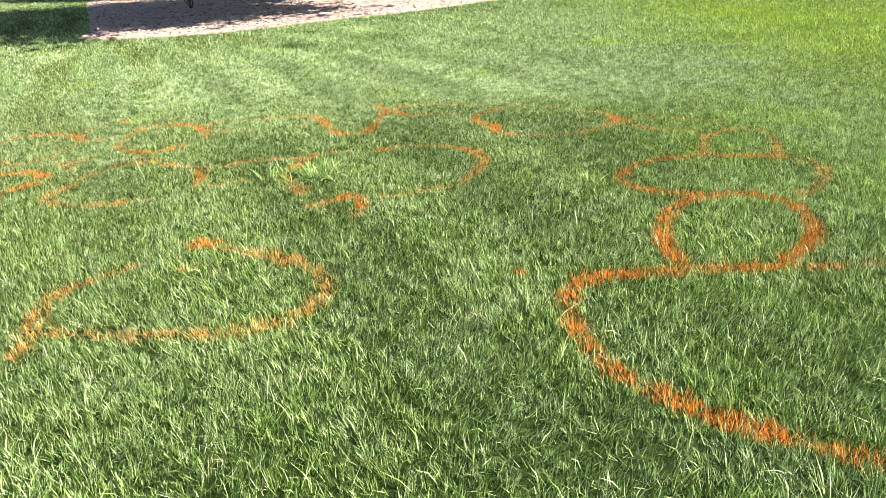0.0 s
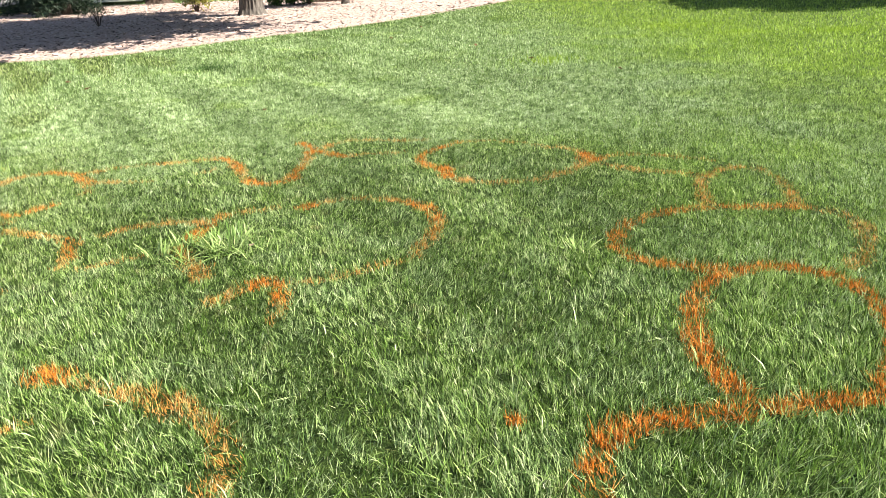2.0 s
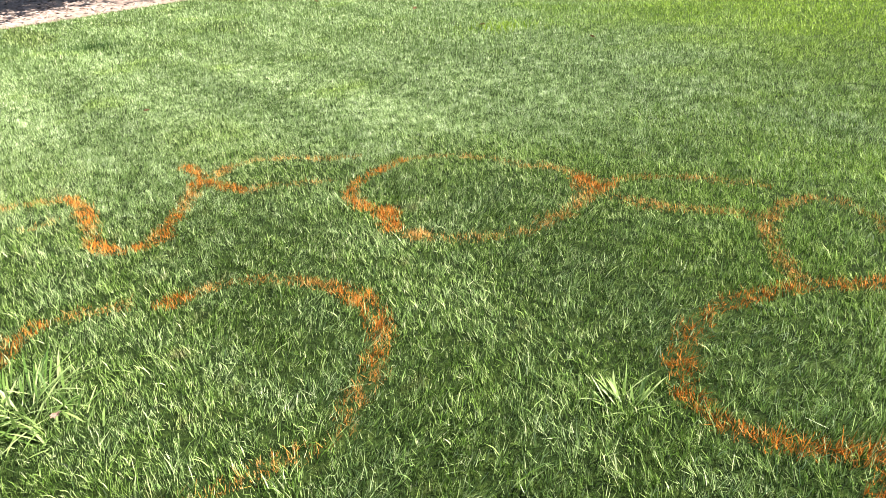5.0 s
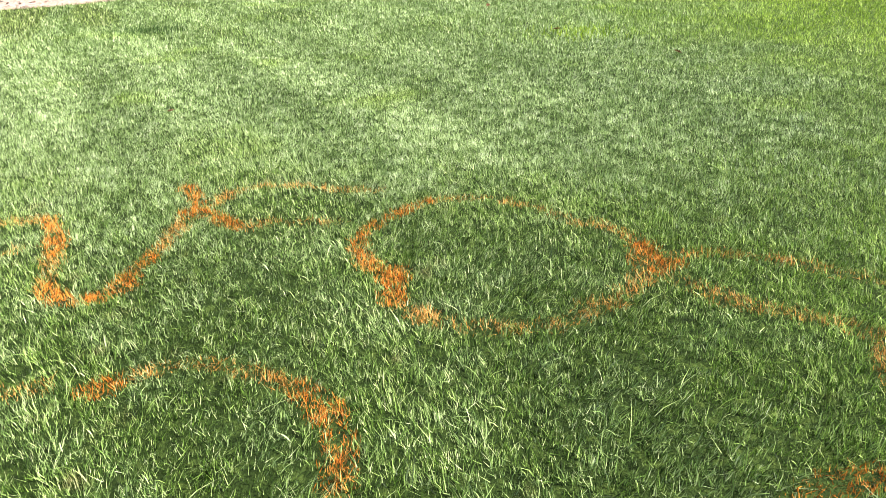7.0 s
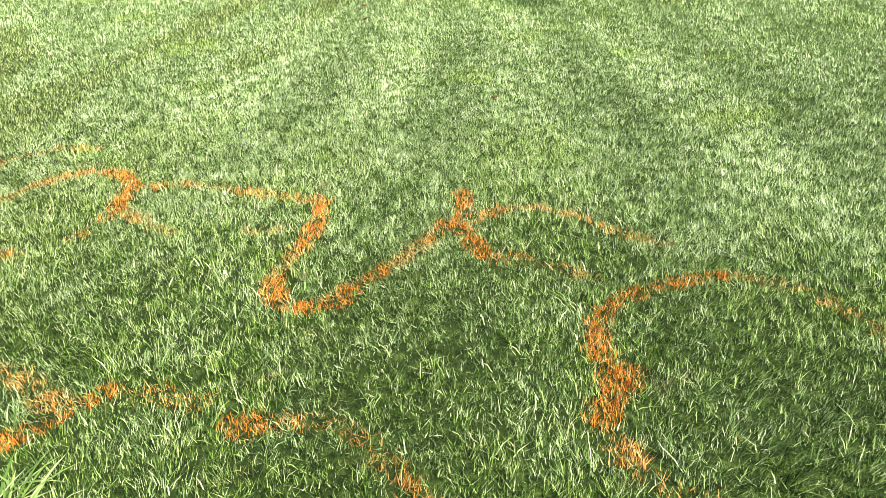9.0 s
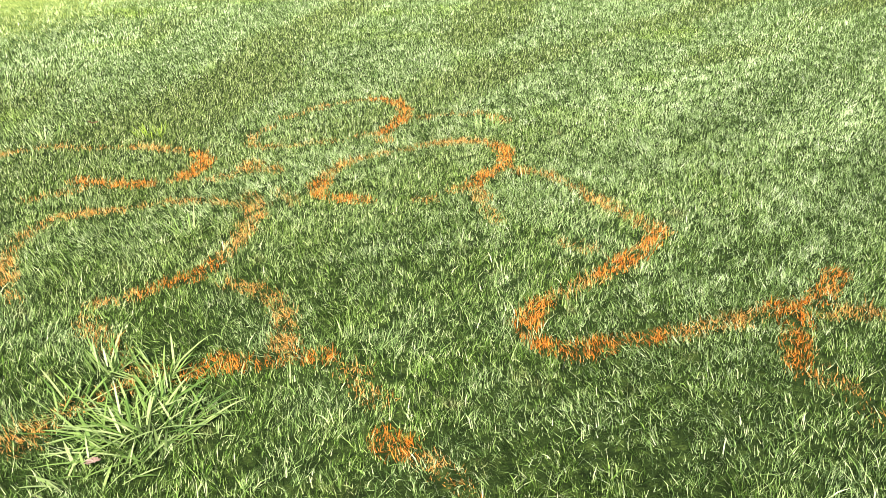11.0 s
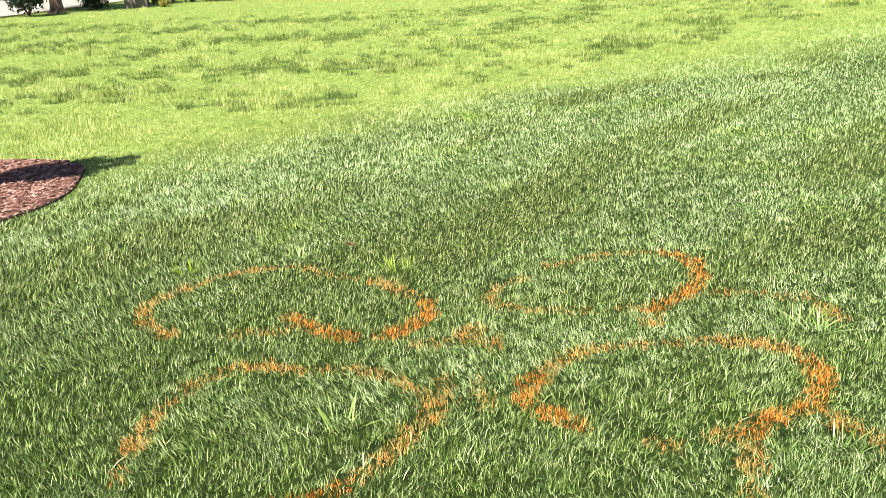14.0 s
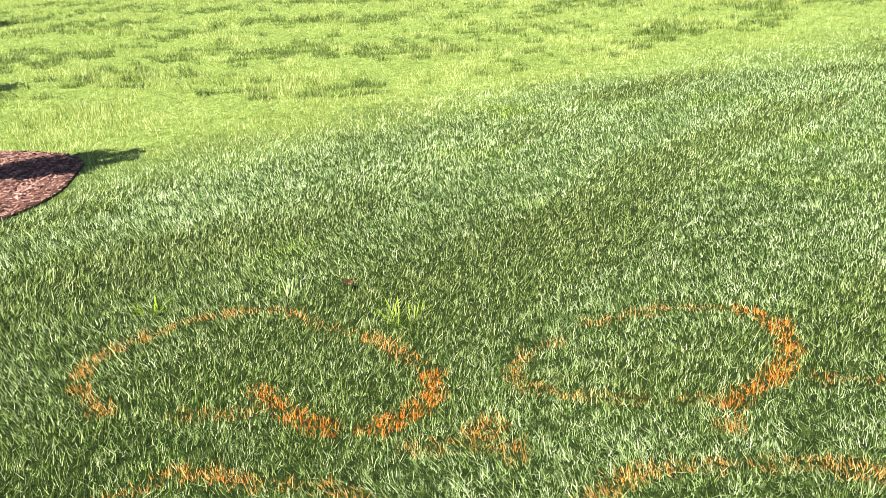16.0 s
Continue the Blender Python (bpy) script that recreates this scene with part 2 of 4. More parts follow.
def raw_mesh(name, verts, loops, sizes, material):
    me = bpy.data.meshes.new(name)
    me.vertices.add(len(verts))
    me.vertices.foreach_set("co", np.ascontiguousarray(verts, np.float32).ravel())
    me.loops.add(len(loops))
    me.loops.foreach_set("vertex_index", np.ascontiguousarray(loops, np.int32))
    me.polygons.add(len(sizes))
    me.polygons.foreach_set("loop_start", np.concatenate([[0], np.cumsum(sizes)[:-1]]).astype(np.int32))
    me.update(calc_edges=True)
    me.materials.append(material)
    return me


def blade_mesh(name, base, height, width, lean, material, simple=False, turn=None):
    """Leaves of grass: base (n, 3), their heights, widths and the way (n, 2) in which their tips lean."""
    n = len(base)
    a = R.uniform(0, math.tau, n) if turn is None else turn
    side = np.stack([np.cos(a), np.sin(a), np.zeros(n)], 1) * (width / 2)[:, None]
    up = np.zeros((n, 3))
    up[:, 2] = height
    tip = up + np.concatenate([lean, np.zeros((n, 1))], 1)
    if simple:
        v = np.stack([base - side, base + side, base + tip], 1).reshape(-1, 3)
        return raw_mesh(name, v, np.arange(3 * n), np.full(n, 3), material)
    mid = up * 0.62 + np.concatenate([lean, np.zeros((n, 1))], 1) * 0.38
    v = np.stack([base - side * 0.8, base + side * 0.8, base + mid + side, base + mid - side, base + tip], 1).reshape(-1, 3)
    k = (np.arange(n) * 5)[:, None]
    loops = (k + np.array([0, 1, 2, 3, 3, 2, 4])).ravel()
    return raw_mesh(name, v, loops, np.tile([4, 3], n), material)


def thing(name, label, category, mesh=None, group="", kind="", at=(0, 0, 0)):
    ob = tagged(new(name, mesh), label, category, group, kind)
    ob.location = at
    return ob


def part(name, bm, material, parent, label=""):
    me = bpy.data.meshes.new(name)
    bm.to_mesh(me)
    bm.free()
    me.materials.append(material)
    ob = new(name, me)
    ob.parent = parent
    return tagged(ob, label)


def part_mesh(name, me, parent, label=""):
    ob = new(name, me)
    ob.parent = parent
    return tagged(ob, label)


def tube(bm, points, radii, sides=9, wobble=0.0, seed=0):
    """A tapered limb along points."""
    rng = random.Random(seed)
    rings = []
    for i, (p, r) in enumerate(zip(points, radii)):
        p = Vector(p)
        d = (Vector(points[min(i + 1, len(points) - 1)]) - Vector(points[max(i - 1, 0)])).normalized()
        q = d.to_track_quat("Z", "Y")
        rings.append([bm.verts.new(p + q @ Vector((math.cos(k * math.tau / sides), math.sin(k * math.tau / sides), 0)) * r * (1 + rng.uniform(-wobble, wobble))) for k in range(sides)])
    for a, b in zip(rings, rings[1:]):
        for k in range(sides):
            bm.faces.new((a[k], a[(k + 1) % sides], b[(k + 1) % sides], b[k]))
    bm.faces.new(rings[0][::-1])
    bm.faces.new(rings[-1])
    for f in bm.faces:
        f.smooth = True


def box(bm, x0, y0, z0, x1, y1, z1):
    v = [bm.verts.new((x, y, z)) for z in (z0, z1) for x, y in ((x0, y0), (x1, y0), (x1, y1), (x0, y1))]
    for f in ((3, 2, 1, 0), (4, 5, 6, 7), (0, 1, 5, 4), (1, 2, 6, 5), (2, 3, 7, 6), (3, 0, 4, 7)):
        bm.faces.new([v[i] for i in f])


def leaf_mesh(name, centres, size, material, rng, slim=0.45):
    """Many small pointed leaves, four corners each, folded a little."""
    n = len(centres)
    u = rng.normal(size=(n, 3))
    u /= np.linalg.norm(u, axis=1)[:, None]
    w = np.cross(u, rng.normal(size=(n, 3)))
    w /= np.linalg.norm(w, axis=1)[:, None]
    s = (size * rng.uniform(0.6, 1.3, n))[:, None]
    v = np.stack([centres - u * s, centres + w * s * slim, centres + u * s, centres - w * s * slim], 1).reshape(-1, 3)
    return raw_mesh(name, v, np.arange(4 * n), np.full(n, 4), material)


# ---- ground ----
def axis(lo, hi, fine_lo, fine_hi, step):
    left, right, d = [], [], step
    x = fine_lo
    while x > lo:
        d *= 1.22
        x -= d
        left.append(x)
    d, x = step, fine_hi
    while x < hi:
        d *= 1.22
        x += d
        right.append(x)
    return np.array(left[::-1] + list(np.arange(fine_lo, fine_hi + 1e-6, step)) + right)


gx, gy = axis(-900, 900, -14, 14, 0.4), axis(-900, 900, -6, 32, 0.4)
XX, YY = np.meshgrid(gx, gy, indexing="ij")
ZZ = rise(XX, YY) + SOIL
idx = np.arange(XX.size).reshape(XX.shape)
quads = np.stack([idx[:-1, :-1], idx[1:, :-1], idx[1:, 1:], idx[:-1, 1:]], -1).reshape(-1, 4)
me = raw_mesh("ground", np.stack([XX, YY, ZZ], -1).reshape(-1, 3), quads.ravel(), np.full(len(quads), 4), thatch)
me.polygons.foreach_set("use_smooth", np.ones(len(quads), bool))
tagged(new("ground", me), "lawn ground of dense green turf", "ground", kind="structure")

# ---- planting beds ----
def inside(px, py, poly):
    hit = np.zeros(np.shape(px), bool)
    for (x0, y0), (x1, y1) in zip(poly, poly[1:] + poly[:1]):
        hit ^= ((y0 > py) != (y1 > py)) & (px < (x1 - x0) * (py - y0) / (y1 - y0 + 1e-12) + x0)
    return hit


def smooth_poly(pts, n=8):
    out = []
    m = len(pts)
    for i in range(m):
        p0, p1, p2, p3 = (np.array(pts[(i + k) % m], float) for k in (-1, 0, 1, 2))
        for t in np.linspace(0, 1, n, endpoint=False):
            out.append(tuple(0.5 * (2 * p1 + (p2 - p0) * t + (2 * p0 - 5 * p1 + 4 * p2 - p3) * t * t + (3 * p1 - p0 - 3 * p2 + p3) * t ** 3)))
    return out


TREE_BED = smooth_poly([(-8.8, 18.4), (-7.1, 18.05), (-5.3, 18.55), (-3.0, 20.5), (-0.1, 22.5), (4.8, 27.6), (9, 33), (4, 35), (-6, 36), (-14, 37), (-14.4, 32), (-11.3, 24.6), (-9.3, 20)])
ROUND_BED = smooth_poly([(-8.05, 1.02), (-6.95, 1.47), (-6.05, 1.5), (-5.2, 1.2), (-4.75, 0.2), (-5.1, -1.0), (-6.4, -1.7), (-8.0, -1.6), (-9.1, -0.9), (-9.1, 0.0), (-8.7, 0.65)])


def grow(poly, by):
    pa = np.array(poly)
    t = np.roll(pa, -1, 0) - np.roll(pa, 1, 0)
    t /= np.linalg.norm(t, axis=1)[:, None]
    sign = 1 if np.sum(pa[:, 0] * np.roll(pa[:, 1], -1) - np.roll(pa[:, 0], -1) * pa[:, 1]) > 0 else -1
    return [tuple(q) for q in pa + np.stack([t[:, 1], -t[:, 0]], 1) * by * sign]


ROUND_RIM = grow(ROUND_BED, 0.07)


def bed(name, poly, material, chip_material, label, step, chips, chip_len, cut=True):
    """A mulched bed: a humped sheet with loose chips on it and a cut edge round it."""
    root = tagged(new(name), label, "mulch bed", kind="structure")
    xs, ys = [p[0] for p in poly], [p[1] for p in poly]
    pa = np.array(poly)

    def lift(x, y):
        d = np.min(np.hypot(pa[:, 0, None] - x.ravel(), pa[:, 1, None] - y.ravel()), 0).reshape(x.shape)
        return 0.015 + 0.05 * (1 - np.exp(-d / 0.5))
    bm = bmesh.new()
    ring = [bm.verts.new((x, y, 0)) for x, y in poly]
    bm.faces.new(ring)
    bmesh.ops.triangulate(bm, faces=bm.faces[:])
    for _ in range(5):
        long = [e for e in bm.edges if e.calc_length() > step]
        if not long:
            break
        bmesh.ops.subdivide_edges(bm, edges=long, cuts=1)
        bmesh.ops.triangulate(bm, faces=bm.faces[:])
    co = np.array([v.co[:] for v in bm.verts])
    z = rise(co[:, 0], co[:, 1]) + SOIL + lift(co[:, 0], co[:, 1])
    for v, h in zip(bm.verts, z):
        v.co.z = h
    for f in bm.faces:
        f.smooth = True
    part("mulch_sheet", bm, material, root)
    bm = bmesh.new()
    n = len(poly)
    rows = []
    for off, h in ((-0.02, 0.03), (0.0, 0.018), (0.012, -0.012), (0.08, -0.012), (0.1, 0.002)) if cut else ((-0.05, 0.01), (0.02, 0.004), (0.05, -0.01)):
        rows.append([bm.verts.new((q[0], q[1], ground_z(*q) + h)) for q in grow(poly, off)])
    for a, b in zip(rows, rows[1:]):
        for i in range(n):
            bm.faces.new((a[i], a[(i + 1) % n], b[(i + 1) % n], b[i]))
    part("cut_edge", bm, soil if cut else material, root)
    px, py = R.uniform(min(xs), max(xs), chips * 2), R.uniform(min(ys), max(ys), chips * 2)
    ok = inside(px, py, poly)
    px, py = px[ok][:chips], py[ok][:chips]
    n = len(px)
    a, L = R.uniform(0, math.tau, n), chip_len * R.uniform(0.4, 1.4, n)
    u = np.stack([np.cos(a), np.sin(a), R.normal(0, 0.25, n)], 1) * (L / 2)[:, None]
    w = np.stack([-np.sin(a), np.cos(a), R.normal(0, 0.3, n)], 1) * (L * R.uniform(0.12, 0.28, n))[:, None]
    base = np.stack([px, py, rise(px, py) + SOIL + lift(px, py) + 0.2 * chip_len * R.uniform(0.2, 1, n)], 1)
    top = np.zeros((n, 3))
    top[:, 2] = L * 0.14
    v = np.stack([base - u - w * 0.6, base + u - w * 0.7, base + u * 0.9 + w, base - u * 0.8 + w * 0.8, base - u * 0.4 + top, base + u * 0.5 + top], 1).reshape(-1, 3)
    k = (np.arange(n) * 6)[:, None]
    loops = (k + np.array([0, 1, 5, 4, 1, 2, 5, 2, 3, 4, 5, 3, 0, 4])).ravel()
    ob = part_mesh("mulch_chips", raw_mesh("mulch_chips", v, loops, np.tile([4, 3, 4, 3], n), chip_material), root)
    tagged(ob, kind="stuff")
    return root


bed("mulch_bed_trees", TREE_BED, mulch, mulch_chip, "broad bed of pale pinkish pine mulch under trees", 0.9, 17000, 0.085, cut=False)
bed("mulch_bed_round", ROUND_BED, bark_mulch, bark_chip, "rounded bed of reddish bark mulch with a cut edge", 0.4, 9000, 0.055)

# ---- paint marks: which blades they colour ----
CELL, X0, Y0, NX, NY = 0.01, -5.2, 0.8, 900, 780
coat = np.zeros((NX, NY), np.float32)
owner = np.full((NX, NY), -1, np.int16)
MARKS = []


def curve_points(pts, step=0.015):
    out = []
    p = [np.array(q, float) for q in pts]
    p = [2 * p[0] - p[1]] + p + [2 * p[-1] - p[-2]]
    for i in range(1, len(p) - 2):
        n = max(2, int(np.linalg.norm(p[i + 1] - p[i]) / step))
        for t in np.linspace(0, 1, n, endpoint=False):
            out.append(0.5 * (2 * p[i] + (p[i + 1] - p[i - 1]) * t + (2 * p[i - 1] - 5 * p[i] + 4 * p[i + 1] - p[i + 2]) * t * t
                              + (3 * p[i] - p[i - 1] - 3 * p[i + 1] + p[i + 2]) * t ** 3))
    out.append(p[-2])
    return out


def mark(name, label, strokes):
    """One sprayed outline: strokes of (width, strength, points) that colour the grass they cross."""
    root = thing(name, label, "paint mark", group="orange spray paint marks", at=(*strokes[0][2][0], SOIL))
    for width, strength, pts in strokes:
        k = len(MARKS)
        MARKS.append((root, strength))
        for q in curve_points(pts):
            wob = noise.noise((q[0] * 5, q[1] * 5, k))
            blot = noise.noise((q[0] * 11, q[1] * 11, k + 50))
            r = width * (0.36 + 0.13 * wob + 0.12 * blot)
            a = min(1.0, strength * (0.92 + 0.75 * blot + 0.35 * wob))
            i0, i1 = int((q[0] - r * 1.8 - X0) / CELL), int((q[0] + r * 1.8 - X0) / CELL) + 1
            j0, j1 = int((q[1] - r * 1.8 - Y0) / CELL), int((q[1] + r * 1.8 - Y0) / CELL) + 1
            if i0 < 0 or j0 < 0 or i1 >= NX or j1 >= NY:
                continue
            ii, jj = np.mgrid[i0:i1, j0:j1]
            d = np.hypot(ii * CELL + X0 - q[0], jj * CELL + Y0 - q[1]) / r
            f = a * np.clip(1.5 - 0.85 * d, 0, 1)
            old = coat[i0:i1, j0:j1]
            owner[i0:i1, j0:j1][f > old] = k
            coat[i0:i1, j0:j1] = np.maximum(old, f)


mark("loop_outline", "long curved orange spray line on mown green grass", [
    (0.10, 1.00, [(1.32, 1.38), (1.2, 1.45), (1.08, 1.53), (0.93, 1.62), (0.79, 1.77), (0.66, 1.91), (0.59, 2.07), (0.55, 2.28), (0.54, 2.53), (0.58, 2.7), (0.67, 2.83), (0.8, 2.88), (1, 2.89), (1.22, 2.89), (1.44, 2.89), (1.64, 2.89)]),
    (0.10, 0.60, [(1.64, 2.89), (1.79, 2.87), (1.95, 2.87), (2.14, 2.88)]),
])
mark("loop_outline", "orange sprayed ring on grass joined to a longer line", [
    (0.10, 0.95, [(1.22, 2.9), (1.17, 3.1), (1.19, 3.39), (1.31, 3.72), (1.5, 3.96), (1.73, 4.07), (1.93, 4.04), (2.07, 3.87), (2.09, 3.6), (2.01, 3.33), (1.87, 3.13), (1.73, 2.99), (1.64, 2.89)]),
])
mark("loop_outline", "orange sprayed oval with a small cap on grass", [
    (0.09, 0.62, [(1.98, 5.05), (2.04, 5.32), (2.17, 5.62), (2.38, 5.82), (2.59, 5.85), (2.67, 5.7), (2.63, 5.38), (2.55, 5.12), (2.47, 4.93)]),
    (0.10, 0.75, [(2.48, 4.9), (2.29, 4.96), (2, 5.03), (1.76, 5.03), (1.53, 4.96), (1.37, 4.82), (1.25, 4.63), (1.22, 4.47), (1.25, 4.33), (1.34, 4.23), (1.48, 4.14), (1.61, 4.1)]),
    (0.10, 0.50, [(2.46, 4.92), (2.64, 4.72), (2.58, 4.43), (2.42, 4.18), (2.23, 3.99)]),
])
mark("loop_outline", "worn orange sprayed oval with a forked end on grass", [
    (0.11, 0.62, [(-1.38, 2.45), (-1.34, 2.47), (-1.22, 2.47), (-1.06, 2.44), (-0.93, 2.45), (-0.81, 2.5), (-0.73, 2.52), (-0.68, 2.62), (-0.62, 2.76), (-0.6, 2.87), (-0.64, 3.03), (-0.76, 3.19), (-0.9, 3.31), (-1.07, 3.41), (-1.26, 3.52), (-1.42, 3.61)]),
    (0.10, 0.60, [(-1.87, 2.33), (-1.89, 2.49), (-1.97, 2.72), (-2, 2.85), (-1.98, 3.02)]),
    (0.10, 0.45, [(-1.98, 3.02), (-1.88, 3.13), (-1.74, 3.3)]),
    (0.10, 0.60, [(-1.96, 2.61), (-1.78, 2.54), (-1.6, 2.5), (-1.41, 2.47)]),
])
mark("paint_spot", "bright orange spray spot on green grass", [
    (0.13, 1.00, [(-1.47, 3.61), (-1.38, 3.6)]),
])
mark("paint_spot", "small orange spray spot on green grass", [
    (0.09, 0.70, [(-1.45, 3.23), (-1.39, 3.24)]),
])
mark("hook_mark", "orange sprayed hook shape fading out on grass", [
    (0.09, 0.85, [(-0.71, 4.39), (-0.64, 4.42), (-0.58, 4.32), (-0.56, 4.19)]),
    (0.09, 0.55, [(-0.56, 4.19), (-0.56, 4.05), (-0.57, 3.93)]),
    (0.09, 0.60, [(-0.72, 4.39), (-0.78, 4.34), (-0.83, 4.28), (-0.90, 4.22)]),
])
mark("fork_mark", "orange sprayed fork beside a crabgrass tuft", [
    (0.10, 0.80, [(-1.09, 5.63), (-1.14, 5.52), (-1.15, 5.40), (-1.21, 5.29), (-1.19, 5.16)]),
    (0.10, 0.35, [(-1.19, 5.16), (-1.30, 5.03)]),
    (0.10, 0.70, [(-1.18, 5.52), (-1.33, 5.57), (-1.52, 5.58), (-1.66, 5.55), (-1.79, 5.44)]),
    (0.08, 0.60, [(-0.98, 5.71), (-0.89, 5.71), (-0.79, 5.72)]),
    (0.10, 0.45, [(-1.17, 4.89), (-1.16, 4.85)]),
])
mark("dash_mark", "orange sprayed dashes beside a crabgrass tuft", [
    (0.09, 0.60, [(-1.03, 4.55), (-1.06, 4.61), (-1.07, 4.68)]),
    (0.08, 0.40, [(-1.07, 4.68), (-1.12, 4.77)]),
    (0.08, 0.55, [(-1.17, 4.82), (-1.18, 4.88)]),
    (0.10, 0.50, [(-1.04, 4.65), (-1.04, 4.71)]),
    (0.09, 0.45, [(-2.50, 4.52), (-2.33, 4.54)]),
    (0.09, 0.45, [(-2.75, 4.54), (-2.74, 4.61)]),
])
mark("arc_mark", "faded orange sprayed arc on mown grass", [
    (0.10, 0.80, [(-0.58, 5.70), (-0.54, 5.71), (-0.49, 5.75)]),
    (0.09, 0.50, [(-0.49, 5.75), (-0.41, 5.80), (-0.30, 5.83), (-0.20, 5.82)]),
    (0.09, 0.70, [(-0.20, 5.82), (-0.07, 5.76), (0.06, 5.68), (0.15, 5.61)]),
    (0.10, 0.72, [(0.13, 5.64), (0.24, 5.49), (0.29, 5.35), (0.29, 5.15), (0.25, 4.98)]),
    (0.09, 0.60, [(0.24, 4.91), (0.14, 4.73), (0.12, 4.61)]),
    (0.09, 0.42, [(0.04, 4.54), (-0.08, 4.52), (-0.20, 4.45), (-0.33, 4.40)]),
    (0.08, 0.28, [(-0.33, 4.40), (-0.44, 4.38), (-0.57, 4.37)]),
])
mark("vee_mark", "orange sprayed vee with a crossed end on grass", [
    (0.10, 0.90, [(-1.41, 7.38), (-1.31, 7.21), (-1.22, 7.02), (-1.17, 6.88)]),
    (0.09, 0.60, [(-1.17, 6.88), (-1.12, 6.70), (-1.07, 6.54)]),
    (0.10, 0.88, [(-1.07, 6.54), (-1.00, 6.44), (-0.90, 6.37), (-0.79, 6.40)]),
    (0.10, 0.75, [(-0.77, 6.43), (-0.72, 6.49), (-0.72, 6.66), (-0.69, 6.79)]),
    (0.09, 0.62, [(-0.69, 6.79), (-0.66, 6.95), (-0.65, 7.12), (-0.65, 7.26)]),
    (0.10, 0.78, [(-0.64, 7.30), (-0.63, 7.38), (-0.63, 7.49), (-0.75, 7.75)]),
    (0.10, 0.78, [(-0.59, 7.37), (-0.45, 7.22), (-0.31, 7.10)]),
    (0.09, 0.42, [(-0.28, 7.09), (-0.17, 7.15)]),
    (0.09, 0.62, [(-0.53, 7.46), (-0.47, 7.62), (-0.30, 7.70), (-0.06, 7.69)]),
    (0.09, 0.38, [(-0.01, 7.63), (0.18, 7.57), (0.38, 7.54)]),
    (0.09, 0.38, [(-0.37, 7.18), (-0.12, 7.12), (0.14, 7.10)]),
])
mark("ring_mark", "orange sprayed ring, half faded, on mown grass", [
    (0.09, 0.72, [(0.67, 7.32), (0.53, 7.21), (0.38, 7.04), (0.30, 6.86), (0.31, 6.66), (0.37, 6.52)]),
    (0.12, 1.00, [(0.46, 6.47), (0.46, 6.33), (0.46, 6.20)]),
    (0.10, 0.68, [(0.46, 6.20), (0.54, 6.09), (0.65, 6.01), (0.76, 5.95)]),
    (0.10, 0.45, [(0.76, 5.95), (0.92, 5.94), (1.08, 5.94)]),
    (0.10, 0.45, [(1.08, 5.94), (1.22, 6.02), (1.37, 6.08)]),
    (0.08, 0.33, [(0.74, 7.34), (0.98, 7.32)]),
    (0.10, 0.55, [(1.07, 7.25), (1.15, 7.18)]),
    (0.09, 0.36, [(1.24, 7.11), (1.39, 6.88)]),
])
mark("star_mark", "orange sprayed star of three faded arms on grass", [
    (0.13, 0.92, [(1.61, 6.58), (1.58, 6.38), (1.68, 6.40)]),
    (0.09, 0.50, [(1.71, 6.48), (1.94, 6.48)]),
    (0.09, 0.42, [(1.94, 6.48), (2.15, 6.37), (2.30, 6.24), (2.46, 6.11)]),
    (0.10, 0.42, [(1.64, 6.27), (1.79, 6.05), (1.94, 5.94), (2.10, 5.83), (2.20, 5.69)]),
    (0.10, 0.50, [(1.55, 6.33), (1.38, 6.13), (1.23, 6.07)]),
    (0.09, 0.45, [(1.48, 6.89), (1.58, 6.73), (1.61, 6.58)]),
])
mark("cross_mark", "orange sprayed crossing of two lines on grass", [
    (0.08, 0.42, [(-2.52, 7.18), (-2.27, 7.29)]),
    (0.08, 0.25, [(-2.27, 7.29), (-1.82, 7.35), (-1.43, 7.40)]),
    (0.09, 0.62, [(-2.42, 7.17), (-2.37, 7.23), (-2.29, 7.30)]),
    (0.09, 0.50, [(-2.29, 7.30), (-2.15, 7.32), (-1.93, 7.32)]),
    (0.09, 0.60, [(-1.93, 7.32), (-1.75, 7.32)]),
    (0.08, 0.42, [(-1.75, 7.32), (-1.59, 7.33), (-1.47, 7.33)]),
    (0.10, 0.70, [(-2.28, 6.83), (-2.05, 6.76)]),
    (0.09, 0.40, [(-2.05, 6.76), (-1.87, 6.74)]),
    (0.10, 0.30, [(-1.49, 6.90), (-1.41, 6.96)]),
])
mark("loop_outline", "orange sprayed oval, partly faded, on mown grass", [
    (0.09, 0.72, [(-1.88, 5.08), (-1.93, 5.17), (-1.94, 5.31), (-2.03, 5.40)]),
    (0.09, 0.50, [(-1.88, 4.90), (-1.88, 5.08)]),
    (0.09, 0.62, [(-2.03, 5.40), (-2.20, 5.52), (-2.34, 5.59)]),
    (0.10, 0.70, [(-2.37, 5.59), (-2.53, 5.67), (-2.70, 5.63)]),
    (0.09, 0.55, [(-2.73, 5.57), (-2.83, 5.44), (-2.90, 5.29)]),
    (0.08, 0.28, [(-2.91, 5.26), (-2.91, 5.07)]),
    (0.09, 0.68, [(-2.90, 5.03), (-2.94, 4.84), (-2.93, 4.70)]),
    (0.09, 0.55, [(-2.93, 4.70), (-2.78, 4.59), (-2.62, 4.54)]),
    (0.10, 0.68, [(-2.55, 4.53), (-2.44, 4.52), (-2.23, 4.54)]),
    (0.08, 0.35, [(-2.23, 4.54), (-2.05, 4.59)]),
    (0.08, 0.30, [(-1.75, 4.85), (-1.43, 4.98)]),
])
